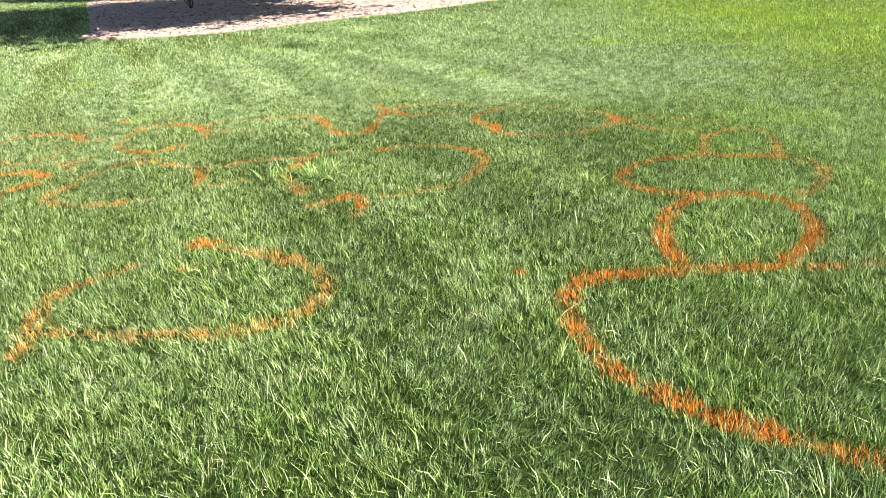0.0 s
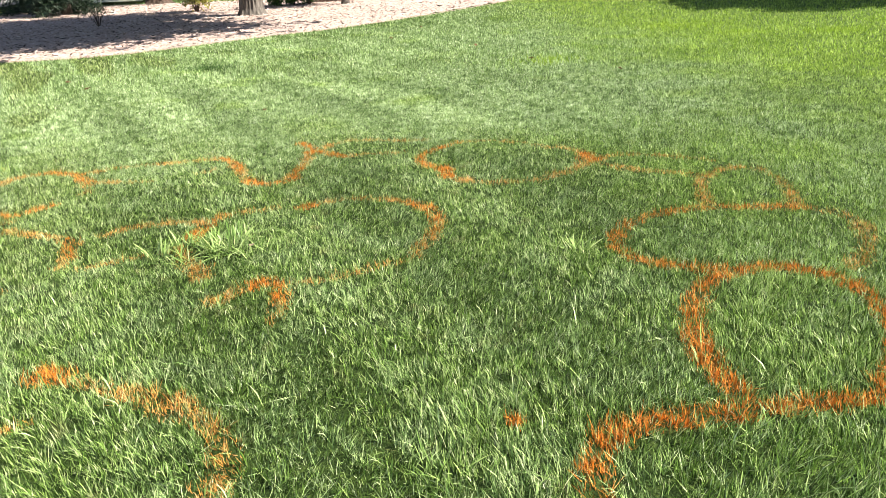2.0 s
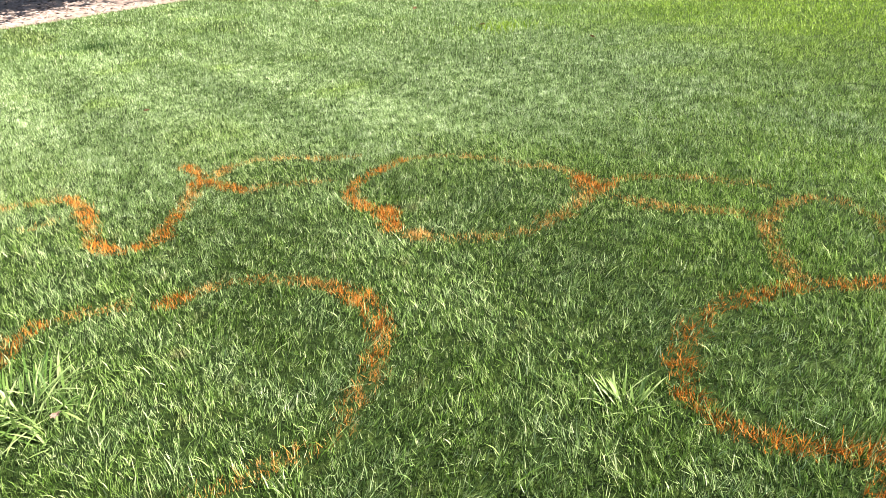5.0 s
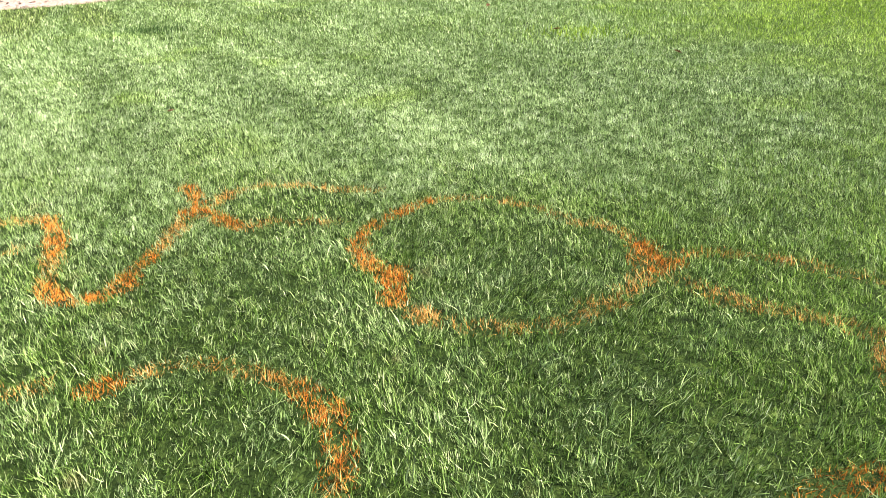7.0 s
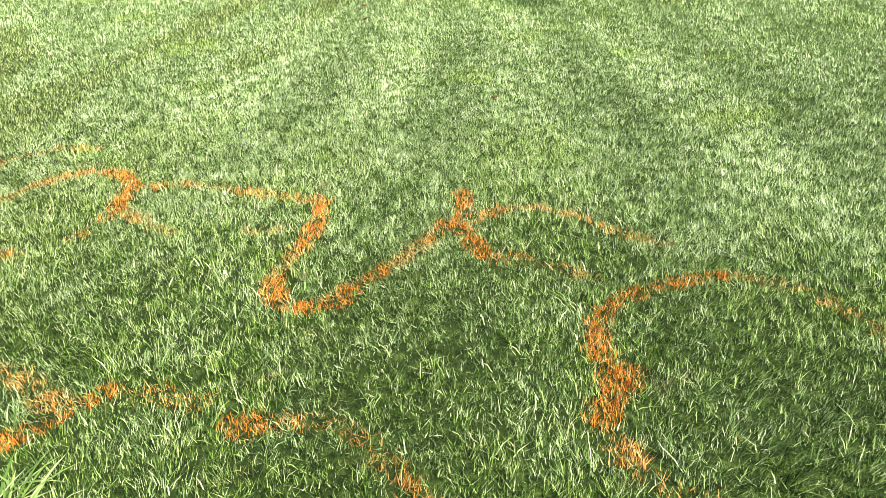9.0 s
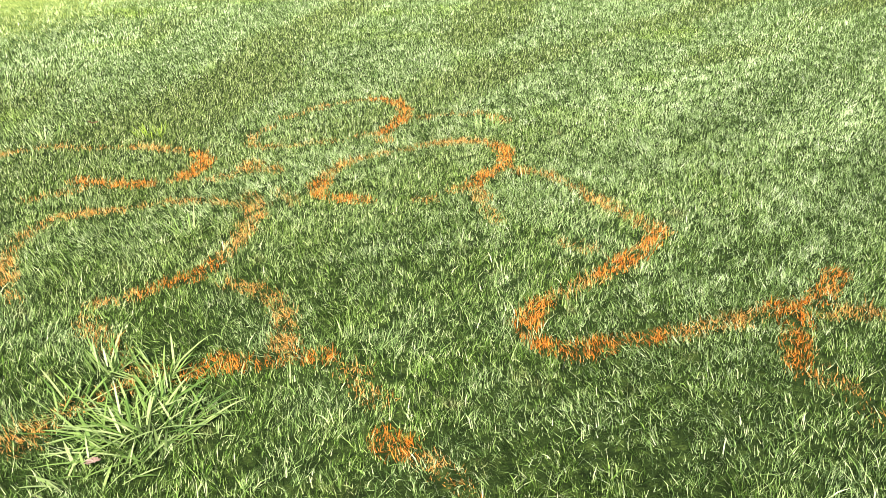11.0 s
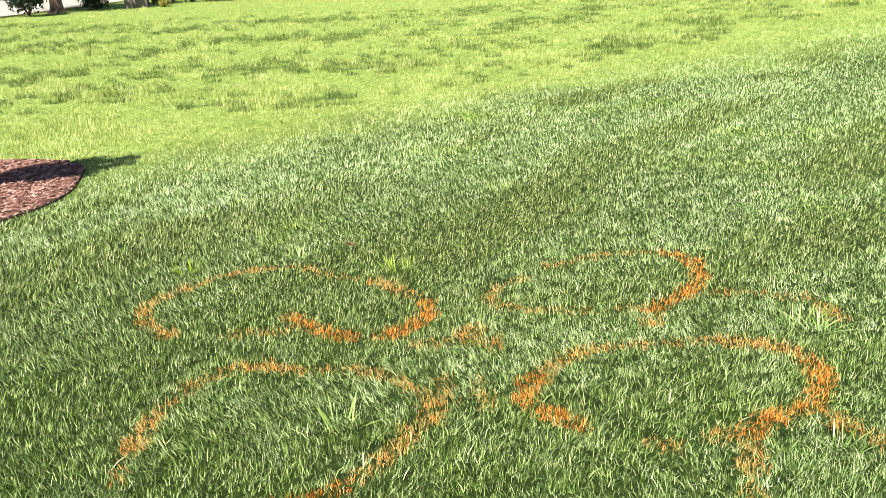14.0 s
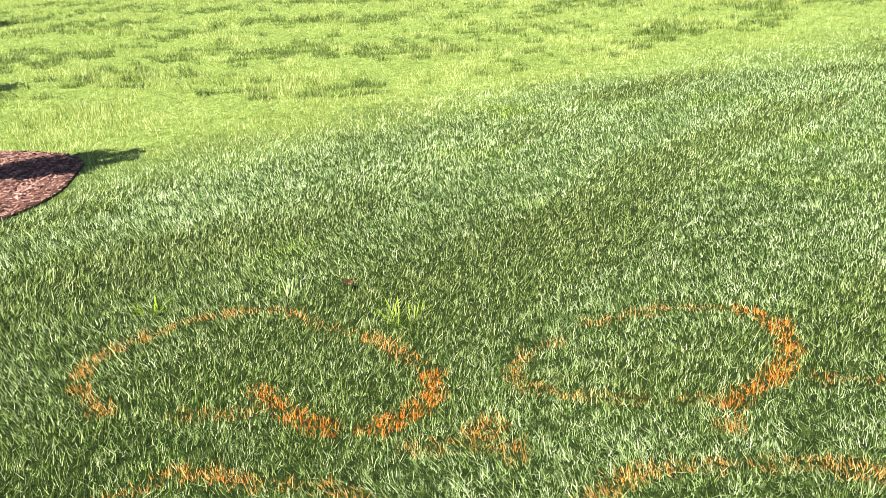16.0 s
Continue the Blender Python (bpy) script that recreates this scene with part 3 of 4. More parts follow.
mark("loop_outline", "orange sprayed bean-shaped loop with a tongue on grass", [
    (0.10, 0.70, [(-3.33, 4.21), (-3.50, 4.01), (-3.70, 3.91), (-3.88, 3.94)]),
    (0.09, 0.60, [(-3.88, 3.94), (-4.04, 4.06), (-4.22, 4.18), (-4.31, 4.39), (-4.34, 4.60)]),
    (0.09, 0.58, [(-4.30, 4.68), (-4.16, 4.87)]),
    (0.08, 0.42, [(-4.16, 4.87), (-4.05, 5.13)]),
    (0.09, 0.60, [(-4.05, 5.13), (-3.89, 5.33), (-3.75, 5.48)]),
    (0.11, 0.80, [(-3.68, 5.52), (-3.49, 5.54), (-3.33, 5.47), (-3.25, 5.35)]),
    (0.10, 0.78, [(-3.52, 4.80), (-3.38, 4.95), (-3.29, 5.09), (-3.24, 5.19)]),
    (0.08, 0.38, [(-3.34, 4.82), (-3.32, 4.71), (-3.31, 4.55)]),
])
mark("loop_outline", "orange sprayed loop with a curled end on grass", [
    (0.10, 0.80, [(-4.36, 6.93), (-4.30, 7.02), (-4.10, 7.06), (-3.93, 7.04), (-3.73, 6.93), (-3.59, 6.78), (-3.50, 6.71)]),
    (0.08, 0.35, [(-3.50, 6.72), (-3.34, 6.67)]),
    (0.08, 0.32, [(-4.39, 6.59), (-4.40, 6.91)]),
    (0.09, 0.58, [(-4.30, 6.39), (-4.34, 6.48), (-4.39, 6.58)]),
    (0.08, 0.36, [(-4.20, 6.20), (-4.30, 6.39)]),
    (0.09, 0.55, [(-4.02, 6.07), (-3.89, 5.92), (-3.74, 5.86)]),
    (0.08, 0.42, [(-3.74, 5.86), (-3.62, 5.90), (-3.55, 6.06), (-3.52, 6.22)]),
    (0.08, 0.25, [(-3.52, 6.22), (-3.51, 6.45), (-3.54, 6.69)]),
    (0.09, 0.50, [(-3.71, 7.10), (-3.74, 7.16)]),
    (0.09, 0.40, [(-3.72, 7.24), (-3.70, 7.32)]),
])
mark("loop_outline", "wide orange sprayed loop with open side on grass", [
    (0.10, 0.75, [(-2.40, 6.24), (-2.50, 6.15), (-2.55, 6.06), (-2.65, 6.03), (-2.81, 6.10)]),
    (0.09, 0.60, [(-2.81, 6.10), (-2.96, 6.21), (-3.06, 6.35), (-3.10, 6.52), (-3.11, 6.73)]),
    (0.10, 0.68, [(-3.13, 6.78), (-3.13, 6.94), (-3.08, 7.12), (-3.00, 7.25)]),
    (0.11, 0.80, [(-2.93, 7.26), (-2.77, 7.25), (-2.62, 7.17), (-2.52, 7.08), (-2.45, 6.94), (-2.38, 6.85)]),
    (0.09, 0.60, [(-2.38, 6.85), (-2.34, 6.71)]),
    (0.09, 0.45, [(-2.30, 6.49), (-2.28, 6.55)]),
])
mark("paint_spot", "small orange spray spot in tufted grass", [
    (0.10, 0.60, [(-1.20, 4.98), (-1.16, 4.80)]),
    (0.10, 0.65, [(-1.10, 4.72), (-1.01, 4.58)]),
])
mark("paint_spot", "short orange sprayed dash on grass", [
    (0.10, 0.75, [(-1.16, 5.58), (-1.12, 5.61), (-1.09, 5.65)]),
    (0.10, 0.33, [(-0.95, 5.71), (-0.77, 5.73)]),
])
mark("paint_spot", "faded orange spray spot on grass", [
    (0.11, 0.55, [(-3.16, 5.73), (-3.26, 5.77), (-3.29, 5.81)]),
])
mark("paint_spot", "orange spray spot on grass", [
    (0.10, 0.65, [(-3.17, 5.89), (-3.22, 5.93)]),
])
mark("paint_spot", "faded orange spray spot on grass", [
    (0.10, 0.40, [(-3.13, 5.54), (-3.16, 5.63)]),
])
mark("paint_spot", "faded orange spray spot on grass", [
    (0.09, 0.45, [(-2.79, 5.70), (-2.60, 5.73)]),
])
mark("paint_spot", "faded orange spray spot on grass", [
    (0.09, 0.40, [(-2.79, 5.85), (-2.56, 5.89)]),
])
mark("paint_spot", "orange spray spot beside a crabgrass tuft", [
    (0.11, 0.70, [(-3.52, 7.52), (-3.37, 7.54)]),
])
mark("paint_spot", "faded orange spray spot on grass", [
    (0.09, 0.38, [(-3.66, 7.33), (-3.63, 7.50)]),
])
mark("paint_spot", "faded orange spray spot on grass", [
    (0.09, 0.35, [(-3.23, 5.78), (-3.10, 5.91)]),
])
mark("paint_spot", "tiny dark orange paint dot on grass", [
    (0.05, 0.90, [(0.36, 2.98), (0.37, 2.95)]),
])


# ---- grass ----
WALKED = [(0.0, -0.5), (0.1, 2.3), (0.85, 4.3), (1.15, 5.3), (0.4, 6.0), (-0.9, 6.05)]


def from_walked(x, y):
    best = np.full(np.shape(x), 1e9)
    for (ax, ay), (bx, by) in zip(WALKED, WALKED[1:]):
        dx, dy = bx - ax, by - ay
        t = np.clip(((x - ax) * dx + (y - ay) * dy) / (dx * dx + dy * dy), 0, 1)
        best = np.minimum(best, np.hypot(x - ax - t * dx, y - ay - t * dy))
    return best


def ahead(x, y):
    """The lawn ahead of the walk: a fan to the north and a fan to the west."""
    north = (y > 0.6) & (np.abs(x - 0.1) < 1.35 + 0.8 * (y - 0.6))
    west = (x < 1.0) & (np.abs(y - 5.6) < 1.6 + 0.8 * (1.2 - x))
    return north | west


def to_meadow(x, y):
    """How far past the slanting edge of the mown lawn, in metres."""
    return -0.73 * x - 0.69 * y - 4.65 + 0.45 * wave(x, y, 0.9, 31)


def scatter(x0, x1, y0, y1, density, peak):
    n = int((x1 - x0) * (y1 - y0) * peak)
    x, y = R.uniform(x0, x1, n), R.uniform(y0, y1, n)
    keep = R.uniform(0, peak, n) < density(x, y)
    x, y = x[keep], y[keep]
    ok = ~inside(x, y, TREE_BED) & ~inside(x, y, ROUND_RIM)
    return x[ok], y[ok]


def wave(x, y, f, seed):
    """Smooth wandering values, about -1 to 1."""
    g = np.random.default_rng(seed)
    v = 0
    for _ in range(6):
        a, p, q = g.uniform(0, math.tau), g.uniform(0, math.tau), g.uniform(0.5, 1.6) * f
        v = v + np.sin((x * np.cos(a) + y * np.sin(a)) * q + p)
    return v / 3.0


def stripes(x, y):
    """Passes of the mower, -1 to 1: one way over the northern lawn, another over the western."""
    west = 1 / (1 + np.exp((x + 0.65 * y) / 0.5))
    wander = 0.16 * wave(x, y, 0.9, 81) + 0.08 * wave(x, y, 3.0, 82)
    north = np.sin((0.91 * x + 0.41 * y + 1.2 + wander) * math.tau / 1.27)
    return np.tanh(2.5 * (north * (1 - west) * np.clip((2.5 - x) / 3, 0.15, 0.8) + np.cos((0.51 * x + 0.86 * y - 2.4 + wander) * math.tau / 2.2) * west))


def sward(x, y, height, width, spread):
    """Heights, widths and leans of mown grass at x, y: tufts, swirls, passes of the mower and stray leaves."""
    n = len(x)
    tuft = wave(x, y, 45, 3) * 0.5 + wave(x, y, 11, 4) * 0.5
    h = height * np.clip(R.normal(1.0, 0.24, n) + 0.24 * tuft, 0.3, 1.9)
    cell = np.floor(x / 0.03 + 0.7 * np.sin(y * 31)).astype(int) * 7919 + np.floor(y / 0.03 + 0.7 * np.sin(x * 29)).astype(int) * 104729
    g = np.random.default_rng(12).uniform(0, 1, (4, 65536))
    c_ang, c_h, c_lean = g[0][cell % 65536] * math.tau, g[1][cell % 65536], g[2][cell % 65536]
    h = h * (0.55 + 0.75 * c_h)
    ang = R.uniform(0, math.tau, n)
    lean = np.stack([np.cos(ang), np.sin(ang)], 1) * (h * np.abs(R.normal(0.1, 0.55, n)) * spread)[:, None]
    lean += np.stack([np.cos(c_ang), np.sin(c_ang)], 1) * (0.42 * c_lean * h)[:, None]
    lean += np.stack([wave(x, y, 16, 21) + wave(x, y, 2.2, 22), wave(x, y, 16, 23) + wave(x, y, 2.2, 24)], 1) * (0.1 * h)[:, None]
    pas = stripes(x, y) * 0.24 * h
    lean += np.stack([-0.6 * pas, 0.8 * pas], 1)
    w = width * R.uniform(0.6, 1.4, n)
    base = np.stack([x, y, rise(x, y) + SOIL - 0.004], 1)
    return base, h * np.clip(1 - 0.25 * np.linalg.norm(lean, axis=1) / h, 0.4, 1), w, lean


NEAR = 27000.0
x, y = scatter(-9.2, 9.5, 0.6, 13.5, lambda x, y: NEAR * np.minimum(1, (2.1 / np.maximum(from_walked(x, y), 0.1)) ** 1.65), NEAR)
d = from_walked(x, y)
gaps = wave(x, y, 95, 71) + 0.8 * wave(x, y, 40, 72) + 0.4 * wave(x, y, 9, 73) < -0.35      # thin spots between the tufts
keep = (d < 7.0 + R.normal(0, 0.7, len(x))) & ahead(x, y) & ~(gaps & (R.uniform(0, 1, len(x)) < 0.75 - 0.15 * np.clip(d - 1.5, 0, 4)))
x, y, d = x[keep], y[keep], d[keep]
base, h, w, lean = sward(x, y, 0.042, 0.0027, 1.0)
longer = 0.82 + 0.32 * np.clip((5.0 - y) / 2, 0, 1)      # mown shorter round the western loops
h, w, lean = h * longer, w * (0.5 + 0.5 * longer), lean * longer[:, None]
w *= np.maximum(1, d / 2.3) ** 0.7
ci, cj = ((x - X0) / CELL).astype(int), ((y - Y0) / CELL).astype(int)
ok = (ci >= 0) & (cj >= 0) & (ci < NX) & (cj < NY)
amount, whose = np.zeros(len(x)), np.full(len(x), -1)
amount[ok], whose[ok] = coat[ci[ok], cj[ok]], owner[ci[ok], cj[ok]]
painted = R.uniform(0, 1, len(x)) < np.where(amount > 0.02, np.maximum(amount, 0) ** 0.64, 0) * (0.88 + 0.32 * wave(x, y, 70, 74))
plain = ~painted
# Pale blades by distance; the mower passes' light and dark put in as tone.
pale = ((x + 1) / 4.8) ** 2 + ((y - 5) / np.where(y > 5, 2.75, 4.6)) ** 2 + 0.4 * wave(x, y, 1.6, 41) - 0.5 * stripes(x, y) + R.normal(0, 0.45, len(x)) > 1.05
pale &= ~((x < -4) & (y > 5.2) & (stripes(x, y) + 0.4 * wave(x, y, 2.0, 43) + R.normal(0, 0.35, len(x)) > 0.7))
close = plain & (d < 2.1) & ~pale
bent = R.uniform(0, 1, len(x)) < 0.06       # some leaves are longer and bow over
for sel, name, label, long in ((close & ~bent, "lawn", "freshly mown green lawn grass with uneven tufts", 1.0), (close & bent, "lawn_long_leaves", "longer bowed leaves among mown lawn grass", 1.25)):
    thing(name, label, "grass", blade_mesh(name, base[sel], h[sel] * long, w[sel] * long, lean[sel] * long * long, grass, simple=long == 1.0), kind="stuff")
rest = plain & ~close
for sel, name, label, material in ((rest & ~pale, "lawn_middle", "mown green lawn grass round the orange marks", grass), (rest & pale, "lawn_outer", "paler mown lawn round the marked area", sheen_grass)):
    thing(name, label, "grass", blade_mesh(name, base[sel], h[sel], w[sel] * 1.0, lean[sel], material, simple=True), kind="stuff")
for k, (root, strength) in enumerate(MARKS):
    sel = painted & (whose == k)
    if sel.sum() > 3:
        low = np.array(root.location)
        top = 0.66 + 0.24 * strength
        ob = part_mesh("stroke", blade_mesh("stroke", base[sel] - low, h[sel] * top, w[sel] * 1.15, lean[sel] * 0.8, paint if strength > 0.7 else old_paint, simple=True), root)
        tagged(ob, kind="stuff")

# lawn farther off, leaf by leaf but coarser
x, y = scatter(-22, 18, -8, 38, lambda x, y: np.where(ahead(x, y), 2500 * (7.0 / np.maximum(from_walked(x, y), 5.0)) ** 1.75, np.where(from_walked(x, y) < 10, 350, 60)) * (to_meadow(x, y) < R.normal(0.3, 0.9, len(x))), 4500)
d = from_walked(x, y)
keep = (d >= 7.0 + R.normal(0, 0.7, len(x))) | ~ahead(x, y)
x, y, d = x[keep], y[keep], d[keep]
base, h, w, lean = sward(x, y, 0.05, 0.0058, 1.0)
w *= np.where(ahead(x, y), np.maximum(1, d / 7.0) ** 0.85, 2.3)
# Random mottling, plus the mower passes' shading painted by choice of material.
dark_streak = 0.7 * wave(x, y, 0.9, 51) + 0.5 * wave(x, y, 2.6, 52) + (0.5 + 0.4 * (x < -5)) * stripes(x, y) + R.normal(0, 0.25, len(x)) - 0.9 * ((x < -6) & (y < 5.5)) > 0.62
for sel, name, label, material in ((dark_streak, "lawn_dark_streaks", "darker streaks of mown lawn farther off", grass), (~dark_streak, "lawn_beyond", "pale mown lawn grass farther off with mower stripes", sheen_grass)):
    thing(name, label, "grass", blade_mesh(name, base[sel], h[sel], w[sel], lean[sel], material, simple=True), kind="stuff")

# rough meadow past the mown lawn
x, y = scatter(-60, -6.5, -34, 40, lambda x, y: 1050 * (11 / np.maximum(from_walked(x, y), 11)) ** 1.9 * ahead(x, y) * (to_meadow(x, y) > R.normal(-0.3, 0.9, len(x))), 1050)
d = from_walked(x, y)
clump = np.clip(wave(x, y, 2.2, 8) + 0.5 * wave(x, y, 6, 9), -0.4, 1.6)
base, h, w, lean = sward(x, y, 0.062, 0.0075, 1.0)
far = np.clip(to_meadow(x, y) / 4, 0, 1)
h *= 0.7 + 0.3 * far + 0.9 * clump * far
w *= np.maximum(1, d / 11) ** 0.8
thing("meadow", "taller yellow-green meadow grass in loose clumps", "grass", blade_mesh("meadow", base, h, w, lean, meadow_mat, simple=True), kind="stuff")


# taller dark clumps standing in the meadow, in broken rows
x, y = scatter(-36, -12.5, -18, 26, lambda x, y: 2600 * (13 / np.maximum(from_walked(x, y), 11)) ** 1.6 * ahead(x, y) * np.clip(0.9 * wave(x, y * 0.6, 1.3, 61) + 1.0 * wave(x, y, 4.5, 62) + 1.0 * wave(x, y, 11, 63) - 0.55, 0, 0.5), 2800)
keep = to_meadow(x, y) > 2.2
x, y = x[keep], y[keep]
d = from_walked(x, y)
base, h, w, lean = sward(x, y, 0.125, 0.0085, 0.8)
w *= np.maximum(1, d / 15) ** 0.8
thing("meadow_clumps", "taller dark green grass clumps in the meadow", "grass", blade_mesh("meadow_clumps", base, h, w, lean, clump_mat, simple=True), kind="stuff")


def turf_patch(cx, cy, rx, ry, n, height, width, material, label):
    x, y = R.normal(cx, rx, n), R.normal(cy, ry, n)
    base, h, w, lean = sward(x, y, height, width, 1.2)
    thing("turf_patch", label, "grass patch", blade_mesh("turf_patch", base, h, w, lean, material, simple=True), kind="stuff")


for cx, cy, rx, ry, n in ((6.6, 17.0, 0.5, 0.55, 900), (8.4, 14.2, 0.35, 0.3, 500), (7.0, 15.0, 0.3, 0.25, 300), (10.4, 15.2, 0.4, 0.25, 400), (2.7, 12.6, 0.25, 0.3, 260)):
    turf_patch(cx, cy, rx, ry, n, 0.075, 0.014, clover, "bright yellow-green patch of clover in the lawn")
turf_patch(-2.9, 14.4, 0.22, 0.2, 700, 0.10, 0.008, leaf_mat, "dark green tuft in the mown lawn")


def tuft(cx, cy, n, length, width, label, spread=1.0, radius=0.06, material=weed_mat):
    """A clump of broad splayed leaves, bent over at the tips."""
    a = R.uniform(0, math.tau, n)
    r = radius * np.sqrt(R.uniform(0, 1, n))
    x, y = cx + r * np.cos(a), cy + r * np.sin(a)
    L = length * R.uniform(0.45, 1.1, n)
    out = a + R.normal(0, 0.9, n)
    steep = R.uniform(0.25, 1.0, n) * spread
    z = rise(x, y) + SOIL
    u = np.stack([np.cos(out), np.sin(out)], 1)
    s = np.stack([-np.sin(out), np.cos(out), np.zeros(n)], 1) * (width * R.uniform(0.6, 1.2, n) / 2)[:, None]
    b = np.stack([x, y, z], 1)
    rows = []
    for t, k in ((0, 0.6), (0.35, 1.0), (0.7, 0.8), (1, 0.04)):
        run, up = L * steep * t, L * (1 - 0.45 * steep) * (t - 0.42 * steep * t * t)
        p = b + np.concatenate([u * run[:, None], np.maximum(up, 0.01 * t)[:, None]], 1)
        rows += [p - s * k, p + s * k]
    low = np.array((cx, cy, ground_z(cx, cy)))
    root = thing("grass_tuft", label, "weed tuft", group="weed tufts in the lawn", at=low)
    v = np.stack(rows, 1) - low
    for one in v:
        part_mesh("leaf", raw_mesh("leaf", one, np.array([0, 1, 3, 2, 2, 3, 5, 4, 4, 5, 7, 6]), np.array([4, 4, 4]), material), root)
    return root


BROAD = "pale green crabgrass tuft with broad splayed leaves"
tuft(-0.94, 5.03, 110, 0.21, 0.0085, BROAD, 1.3, 0.15)
tuft(-1.0, 5.08, 60, 0.16, 0.007, BROAD, 1.2, 0.16)
tuft(-1.33, 4.93, 30, 0.17, 0.009, BROAD, 0.8, 0.06)
tuft(-1.22, 5.1, 36, 0.16, 0.008, BROAD, 1.1, 0.08)
tuft(-1.17, 4.82, 18, 0.17, 0.007, BROAD, 1.2, 0.06)
tuft(-0.74, 4.87, 30, 0.12, 0.008, BROAD, 1.3, 0.12)
tuft(1.0, 4.52, 46, 0.13, 0.007, "small bright green weed tuft in mown grass", 1.0, 0.07)
tuft(0.24, 2.96, 45, 0.15, 0.005, "long-leaved grass tuft standing above the mown lawn", 0.8, 0.1)
tuft(0.1, 2.75, 25, 0.13, 0.005, "long-leaved grass tuft standing above the mown lawn", 0.9, 0.1)
tuft(-3.22, 7.38, 70, 0.17, 0.006, BROAD, 1.0, 0.1)
tuft(-4.5, 4.62, 40, 0.14, 0.007, BROAD, 0.9, 0.12)
tuft(-4.31, 3.9, 26, 0.11, 0.008, "small yellow-green weed beside an orange line", 0.9, 0.06, clover)
tuft(-4.26, 5.3, 40, 0.13, 0.006, "yellow-green grass tuft beside an orange line", 0.8, 0.12, clover)
tuft(-2.41, 5.34, 16, 0.16, 0.008, BROAD, 1.1, 0.06)
tuft(-2.26, 7.14, 20, 0.12, 0.0055, BROAD, 1.0, 0.06)
tuft(-6.14, 5.85, 50, 0.14, 0.0065, BROAD, 0.8, 0.14)
tuft(-5.6, 6.6, 36, 0.12, 0.0065, BROAD, 0.9, 0.14)
tuft(-5.9, 5.0, 36, 0.11, 0.0065, BROAD, 0.9, 0.14)
tuft(2.41, 7.55, 20, 0.1, 0.006, "small dry grass tuft in the lawn", 1.0, 0.06)


def fallen_leaf(x, y, size, material, label):
    bm = bmesh.new()
    n = 9
    rim = []
    for i in range(n * 2):
        a = i * math.tau / (n * 2)
        r = size * (1.0 if i % 2 == 0 else 0.62) * (0.75 + 0.25 * math.cos(a))
        rim.append(bm.verts.new((r * math.cos(a), r * 0.7 * math.sin(a), 0.35 * size * math.sin(a) ** 2 + 0.1 * size * math.cos(2 * a))))
    c = bm.verts.new((0, 0, 0))
    for i in range(n * 2):
        bm.faces.new((c, rim[i], rim[(i + 1) % (n * 2)]))
    bmesh.ops.solidify(bm, geom=bm.faces[:], thickness=0.0012)
    me = bpy.data.meshes.new("fallen_leaf")
    bm.to_mesh(me)
    bm.free()
    me.materials.append(material)
    ob = thing("fallen_leaf", label, "leaf", me, "fallen leaves", at=(x, y, ground_z(x, y) + 0.05))
    ob.rotation_euler = (R.uniform(-0.4, 0.4), R.uniform(-0.4, 0.4), R.uniform(0, 6))


for x, y, size in ((-4.62, 4.92, 0.075), (2.45, 12.7, 0.07), (-4.25, 12.4, 0.08), (-1.3, 9.5, 0.05), (3.3, 10.9, 0.06), (-4.9, 13.4, 0.07), (1.9, 15.2, 0.07), (0.4, 17.8, 0.07), (-6.2, 15.9, 0.07), (1.2, 20.3, 0.08)):
    fallen_leaf(x, y, size, dead_leaf, "curled brown dead leaf lying on the grass")
fallen_leaf(-0.79, 4.9, 0.035, pink_leaf, "pale pinkish dead leaf beside a crabgrass tuft")


# ---- trees and shrubs ----
def ridged_trunk(bm, pts, radii, seed, sides=44):
    """A trunk with roots that flare and bark in upright, wandering ridges."""
    ps, rs = [], []
    for (p, q), (r, t) in zip(zip(pts, pts[1:]), zip(radii, radii[1:])):
        steps = max(1, int((q[2] - p[2]) / 0.09)) if q[2] < 1.6 else 3
        for k in range(steps):
            f = k / steps
            ps.append([p[i] * (1 - f) + q[i] * f for i in range(3)])
            rs.append(r * (1 - f) + t * f)
    rings = []
    for p, r in zip(ps, rs):
        ring = []
        for k in range(sides):
            a = k * math.tau / sides + 0.25 * noise.noise((p[2] * 1.5, seed, 0))
            ridge = 0.09 * noise.noise((math.cos(a) * 9, math.sin(a) * 9, p[2] * 3.0 + seed)) + (0.016 if k % 2 else -0.016)
            foot = 0.32 * math.exp(-p[2] / 0.13) * max(0, math.cos(a * 5 + seed))
            ring.append(bm.verts.new((p[0] + math.cos(a) * r * (1 + ridge + foot), p[1] + math.sin(a) * r * (1 + ridge + foot), p[2])))
        rings.append(ring)
    for a, b in zip(rings, rings[1:]):
        for k in range(sides):
            bm.faces.new((a[k], a[(k + 1) % sides], b[(k + 1) % sides], b[k]))
    bm.faces.new(rings[0][::-1])
    bm.faces.new(rings[-1])


